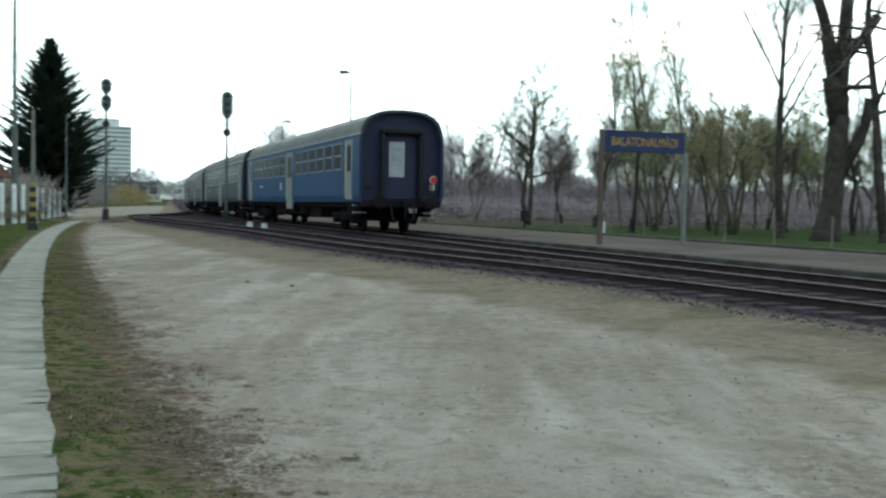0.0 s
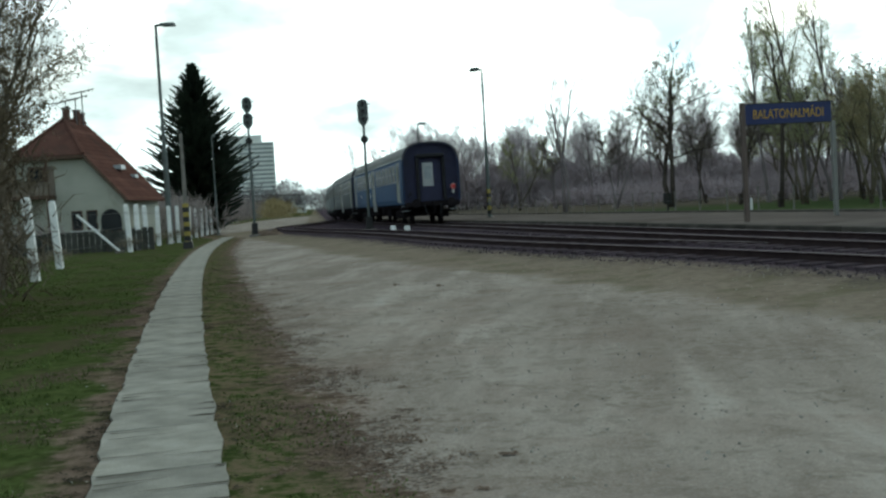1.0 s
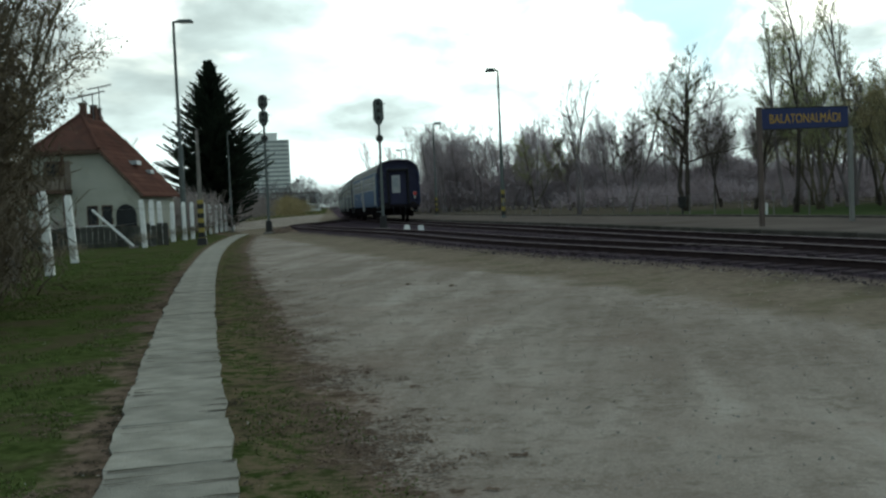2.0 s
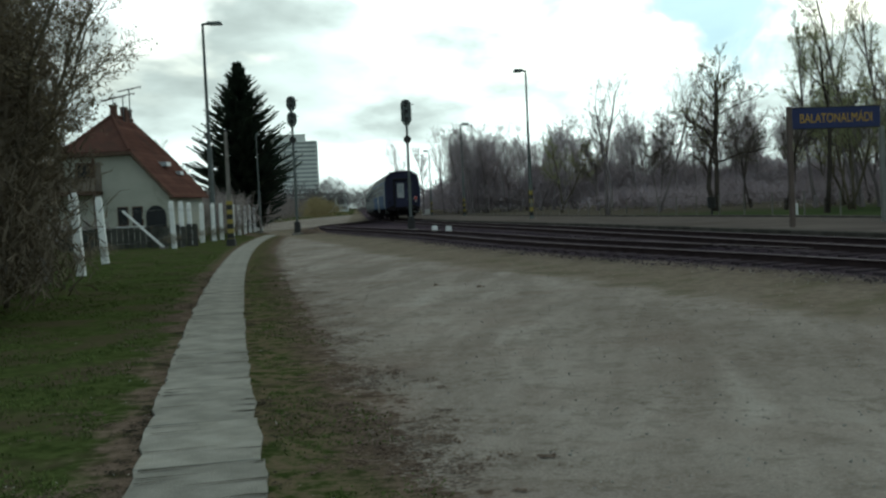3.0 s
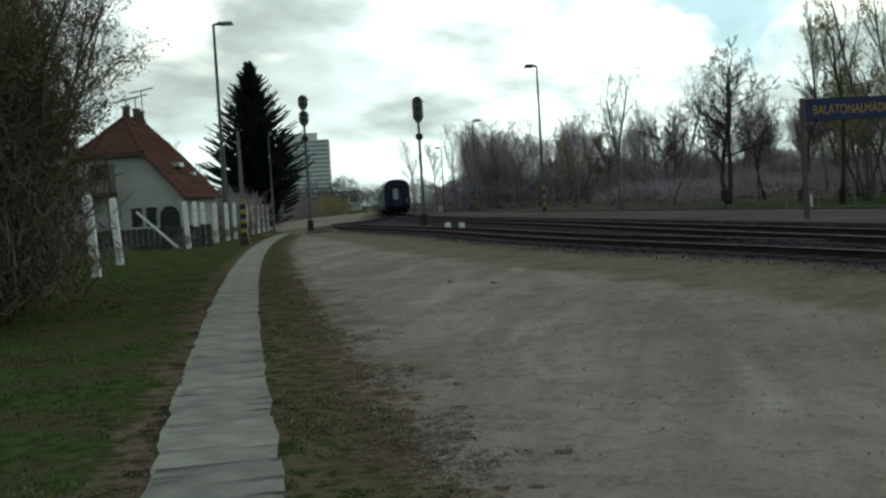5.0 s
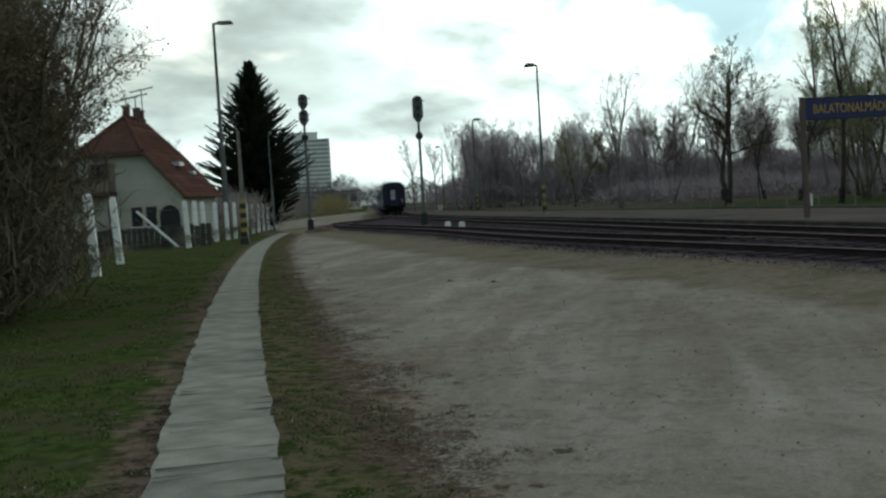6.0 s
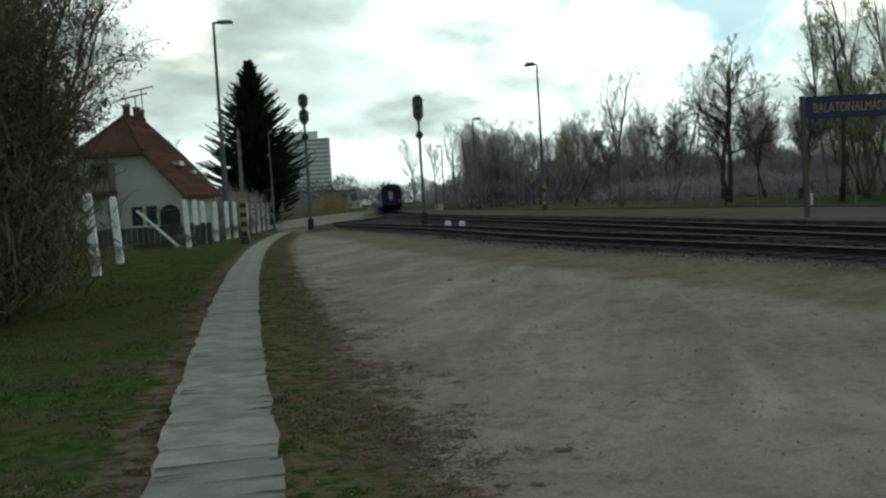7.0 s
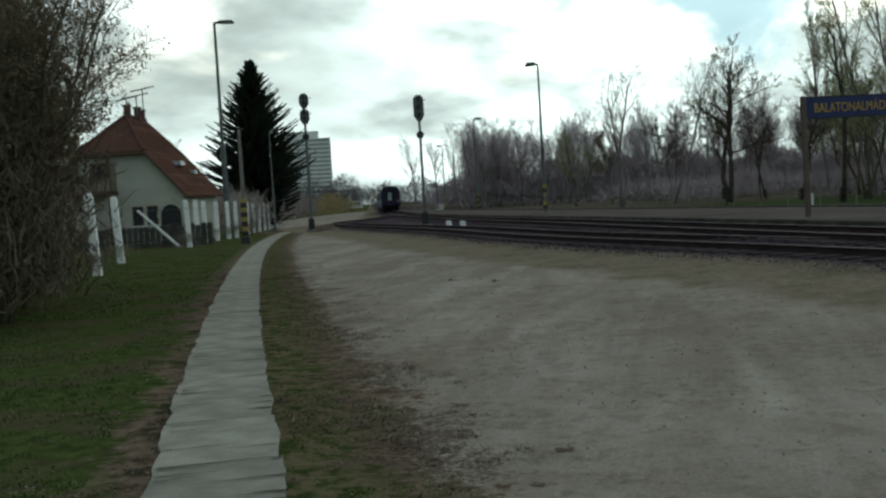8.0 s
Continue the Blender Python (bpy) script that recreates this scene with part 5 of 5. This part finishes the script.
def build_trees():
    spruce(pose(-30.6, 86.8, fall(86.8)), 13.9, 5.0)
    pollard()
    zl = 0.33
    bare_tree("tree", 21, 8.0, 0.10, pose(-0.8, 61, zl), "slim bare tree with two upright stems", stems=2, splay=0.14, angle=(28, 34, 38, 38), ratio=(0.34, 0.5, 0.5, 0.5), kids=(9, 6, 5, 3), trunk=0.85, bark=BARKW)
    bare_tree("tree", 22, 9.6, 0.15, pose(5.2, 62.5, zl), "broad bare tree with a wide airy crown", thin=0.007, twig=TWIGD, leaf=BUD, leaves=1, stems=2, splay=0.15, kids=(11, 7, 6, 4), angle=(52, 44, 42, 40), ratio=(0.40, 0.5, 0.5, 0.5), trunk=0.78, wander=0.14)
    bare_tree("tree", 23, 8.8, 0.08, pose(2.4, 70, zl), "thin bare tree in the park", kids=(10, 6, 4, 3), angle=(30, 35, 38, 38), bark=BARKW)
    bare_tree("tree", 24, 8.0, 0.10, pose(7.9, 44.4, zl), "slender leaning tree with few fresh leaves", leaf=BUD, leaves=3, lean=0.03, kids=(7, 5, 4, 3), angle=(34, 38, 40, 38), ratio=(0.30, 0.45, 0.5, 0.5), trunk=0.92)
    for k, (x, y, h) in enumerate(((11.1, 43.5, 5.8), (12.2, 45.6, 5.2), (9.8, 49.5, 5.6), (13.2, 48.5, 5.6))):
        bare_tree("tree", 90 + k, h, 0.07, pose(x, y, zl), "dense shrubby tree with golden catkins", leaf=BUDY if k != 2 else BUD, leaves=2, twig=TWIGG, bark=BARKL, stems=3, splay=0.20, kids=(9, 6, 5, 3),
                  angle=(34, 40, 42, 40), ratio=(0.32, 0.48, 0.5, 0.5), group="budding shrubby trees", trunk=0.9)
    for k, (x, y, h) in enumerate(((13.4, 58.5, 11.2), (11.6, 56.0, 11.0), (12.6, 61.5, 10.4), (10.2, 60.5, 9.6))):
        bare_tree("tree", 26 + 7 * k, h, 0.10, pose(x, y, zl), "upright poplar in pale green bud", leaf=BUD, leaves=3, thin=0.006, twig=TWIGG, bark=BARKW, kids=(18, 6, 5, 3), angle=(26, 30, 36, 38), ratio=(0.26, 0.46, 0.5, 0.5),
                  trunk=0.98, group="budding poplars", wander=0.06)
    bare_tree("tree", 28, 11.5, 0.16, pose(12.6, 40.2, zl), "tall bare forked tree beside the pollard", thin=0.006, twig=TWIGD, leaf=BUD, leaves=1, kids=(9, 7, 5, 5), angle=(34, 38, 40, 40), ratio=(0.40, 0.5, 0.52, 0.5), lean=-0.08, trunk=0.9)
    bare_tree("tree", 29, 11.5, 0.17, pose(14.6, 35.6, zl), "straight larch with level bare branches", thin=0.006, twig=TWIGD, kids=(32, 5, 3, 2), angle=(82, 45, 40, 40), ratio=(0.20, 0.4, 0.5, 0.5), trunk=1.0, up=0.0, wander=0.05)
    bare_tree("tree", 30, 9.0, 0.12, pose(17.5, 46.0, zl), "bare tree on the park lawn", kids=(10, 6, 5, 3))
    bare_tree("tree", 33, 6.6, 0.09, pose(-31.8, 76, fall(76)), "small bare garden tree between house and spruce", kids=(12, 7, 5, 3), angle=(40, 40, 40, 40), thin=0.007, bark=BARKW)
    # the park beyond the lawn: fine bare trees, budding ones among them
    park = [bare_tree("tree", 120 + k, 6.2 + 0.7 * k, 0.07 + 0.01 * k, pose(18 + 5 * k, 66, zl + fall(66)), ("slender bare park tree with fine twigs", "park tree in thin yellow-green bud", "bare forked park tree with fine twigs")[k],
                      leaf=(None, BUD, None)[k], leaves=2, bark=(BARK, BARKL, BARKW)[k], twig=(TWIGD, TWIGG, TWIGD)[k], stems=(1, 2, 2)[k], splay=0.14, kids=(12, 7, 6, 3), angle=(36, 38, 40, 40),
                      ratio=(0.36, 0.48, 0.5, 0.5), thin=0.007, wander=0.12, group="trees of the park") for k in range(3)]
    rp = random.Random(31)
    for k in range(21):
        y = rp.uniform(56, 96)
        x = x_far(y) + 13 + (0.62 * y - 8) * rp.random()
        copy_thing(park[(0, 2, 0, 1)[k % 4]], pose(x, y, zl + fall(y), 0, 0, rp.uniform(0, 360)))
    for k in range(16):
        y = rp.uniform(50, 70)
        copy_thing(park[(1, 0, 2)[k % 3]], pose(y * (0.19 + 0.23 * (k + rp.random()) / 16), y, zl + fall(y), 0, 0, rp.uniform(0, 360)))
    thicket("park_bushes", [(x_far(y) + d, y, 4, 3, h) for y, d, h in ((66, 23, 1.8), (62, 30, 1.6), (76, 18, 1.9), (74, 30, 2.0), (70, 38, 1.9), (84, 24, 2.4))],
            "bare brown bushes between the park trees", TWIGU, 6000, 0.6, 22, "bushes", 0.03)
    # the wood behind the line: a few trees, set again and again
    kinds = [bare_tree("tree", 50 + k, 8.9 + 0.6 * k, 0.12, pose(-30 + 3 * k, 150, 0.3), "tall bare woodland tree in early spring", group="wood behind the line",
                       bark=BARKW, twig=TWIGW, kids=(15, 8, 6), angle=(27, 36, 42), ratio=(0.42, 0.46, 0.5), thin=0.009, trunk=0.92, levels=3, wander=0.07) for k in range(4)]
    r = random.Random(9)
    spots = []
    for k in range(112):
        f = k / 111
        spots.append((-26 + 66 * f ** 1.35 + r.uniform(-2, 2), 158 - 26 * f + r.uniform(-14, 16)))
    for k in range(16):
        spots.append((-27 + 1.1 * k + r.uniform(-2, 2), 196 - 1.6 * k + r.uniform(-8, 8)))
    for k in range(7):
        f = k / 6
        spots.append((8 + 44 * f + r.uniform(-2, 2), 104 - 20 * f + r.uniform(-8, 10)))
    for k, (x, y) in enumerate(spots):
        if x - x_far(y) < 11:
            x = x_far(y) + 11 + r.uniform(0, 4)
        copy_thing(kinds[k % 4], pose(x, y, 0.3 + fall(y), 0, 0, r.uniform(0, 360)))
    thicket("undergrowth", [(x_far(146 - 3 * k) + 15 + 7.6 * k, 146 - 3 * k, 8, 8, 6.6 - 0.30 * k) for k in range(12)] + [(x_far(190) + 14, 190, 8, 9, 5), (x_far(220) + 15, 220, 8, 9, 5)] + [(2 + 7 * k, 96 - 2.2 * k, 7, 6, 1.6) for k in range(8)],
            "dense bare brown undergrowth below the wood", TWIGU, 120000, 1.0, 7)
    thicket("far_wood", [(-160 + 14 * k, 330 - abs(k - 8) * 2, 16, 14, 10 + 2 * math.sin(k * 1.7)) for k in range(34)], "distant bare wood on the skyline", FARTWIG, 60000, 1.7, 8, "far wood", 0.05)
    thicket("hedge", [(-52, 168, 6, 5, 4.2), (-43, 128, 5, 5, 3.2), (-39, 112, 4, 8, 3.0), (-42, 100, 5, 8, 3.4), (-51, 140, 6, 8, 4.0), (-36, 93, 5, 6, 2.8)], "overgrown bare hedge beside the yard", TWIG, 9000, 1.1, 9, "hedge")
    thicket("golden_bush", [(-45.5, 164, 4, 3, 3.6), (-44, 156, 2.5, 3, 2.4)], "golden-brown bush where the yard ends", BUDY, 2600, 0.9, 10, "bush")
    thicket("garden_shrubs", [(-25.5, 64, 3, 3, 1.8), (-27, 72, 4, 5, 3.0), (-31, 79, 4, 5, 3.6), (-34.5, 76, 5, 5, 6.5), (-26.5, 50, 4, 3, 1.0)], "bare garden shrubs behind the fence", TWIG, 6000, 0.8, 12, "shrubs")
    # tall shrubs that crowd the fence corner
    for k, (x, y, h) in enumerate(((-9.2, 14.4, 5.8), (-10.3, 16.6, 5.8), (-11.7, 19.0, 4.8), (-8.8, 12.4, 5.6), (-13.3, 21.4, 3.4), (-10.9, 14.8, 5.8))):
        bare_tree("shrub", 70 + k, h, 0.045, pose(x, y, 0), "tall tangled bare shrub with withered brown leaves", leaf=SHRUBLEAF, leaves=3, leafsize=0.021, bark=BARKL, stems=7,
                  kids=(12, 6, 4, 2), angle=(22, 34, 42, 45), ratio=(0.3, 0.45, 0.5, 0.5), thin=0.0036, splay=0.2, twig=TWIGB, group="shrubs by the fence", trunk=0.95, wander=0.16)
    thicket("shrub_tangle", [(-8.9, 14.2, 1.4, 1.8, 6.2), (-10.0, 16.4, 1.4, 2.0, 6.4), (-11.4, 18.9, 1.3, 2.0, 5.4), (-8.5, 12.2, 1.2, 1.5, 6.0), (-10.8, 14.0, 1.6, 2, 6.4)], "fine brown tangle of bare shrub twigs", TWIGB, 30000, 0.36, 15, "shrub twigs")
    thicket("bramble", [(-10.2, 13.8, 1.6, 2.2, 1.8), (-11.4, 16.2, 1.6, 2.4, 1.9), (-13.0, 20.0, 1.5, 2.5, 1.8), (-9.6, 11.7, 1.4, 1.5, 1.6), (-14.4, 22.9, 1.2, 2, 1.4)], "dark bramble tangle at the foot of shrubs", TWIG, 9000, 0.5, 14, "bramble")


def build_small():
    scatter_stones("ballast_stones", x_near, lambda x, y: z_rail_near(y) - 0.15 if abs(x - x_near(y)) < 1.3 else ground_z(x, y) + 0.01, -1.9, 1.3, 8, 60, 9000, 0.019, STONE, "loose dark ballast stones")
    scatter_stones("yard_pebbles", x_path, lambda x, y: ground_z(x, y) + bumps(x, y) - 0.004, 1.4, 9.5, 3.5, 26, 2600, 0.011, PEBBLE, "loose pale pebbles on trodden gravel")
    tufts("lawn_grass", x_path, -6.5, -0.75, 3.2, 40, 26000, 0.03, GRASSB, "short green grass beside the path", 1)
    tufts("verge_grass", x_path, 0.42, 1.15, 3.2, 34, 5000, 0.018, GRASSB, "thin worn grass along the path", 2)
    litter("leaf_litter", x_path, 0.75, 1.65, 3.2, 26, 1700, 0.012, LITTER, "dark fallen leaves strewn along the verge", 4, 30)
    litter("leaf_litter", x_path, -1.0, -0.45, 3.2, 26, 1300, 0.012, LITTER, "dark fallen leaves at the path edge", 5, 28)
    litter("path_edge_soil", x_path, -0.50, -0.30, 3.2, 24, 700, 0.014, CRACK, "dark soil and moss creeping over the slabs", 6, 14)
    litter("path_edge_soil", x_path, 0.30, 0.42, 3.2, 24, 500, 0.012, CRACK, "dark soil and moss creeping over the slabs", 8, 10)
    litter("pale_chips", x_path, -1.6, 1.2, 3.2, 16, 260, 0.010, PEBBLE, "scattered pale leaf scraps and chips", 17, 2)
    for x, y, d in ((-2.35, 17.9, 0.055), (-3.2, 18.6, 0.045)):
        c = thing("dirt_clod", pose(x, y, ground_z(x, y)), "small dark clod of earth on the gravel", "clod", "clods on the yard")
        part("lump", Geo().box(-d, d, -d * 0.8, d * 0.8, -0.02, d * 0.5, top=0.55), LITTER, c, bevel=d * 0.2)
        part("crumb", Geo().box(d * 1.2, d * 1.6, -d * 0.2, d * 0.2, -0.01, d * 0.25, top=0.6), LITTER, c)
    hp = thing("earth_heap", pose(-18.7, 64.6, 0.0), "low heap of spilled earth beside the signal", "earth heap")
    part("mound", Geo().box(-1.1, 1.1, -0.7, 0.7, -0.1, 0.22, top=0.35), LITTER, hp, bevel=0.12)
    part("clump", Geo().box(0.2, 0.7, -0.4, 0.1, 0.0, 0.34, top=0.4), LITTER, hp, bevel=0.06)
    thicket("fence_weeds", [(x, y - 0.2, 0.8, 0.6, 0.45) for x, y, *_ in FENCE[:12]], "dead weeds round the foot of fence posts", DRYB, 2400, 0.22, 18, "weeds")
    st = thing("fallen_twig", at_line(x_path, 6.9, -2.1, 0.03), "dry fallen twig lying in the grass", "twig")
    part("stem", Geo().tube([(-0.25, -0.1, 0), (0, 0.02, 0.05), (0.3, 0.15, 0.03)], [0.012, 0.009, 0.004], 5), DRYB, st)
    for k in range(5):
        part("side_shoot", Geo().tube([(-0.15 + 0.08 * k, -0.05 + 0.03 * k, 0.03), (-0.1 + 0.09 * k, 0.14 - 0.05 * k, 0.11)], [0.006, 0.002], 4), DRYB, st)


build_ground()
build_track(x_near, z_rail_near, "track_near", "rusty railway track on dark oily ballast", 128)
build_track(x_far, z_rail_far, "track_far", "rusty railway track curving away beside the platform", 340)
build_platform()
build_house()
build_tower()
build_train()
build_poles()
name_board()
build_fence()
park_fence()
build_trees()
build_small()
build_path()
motions()
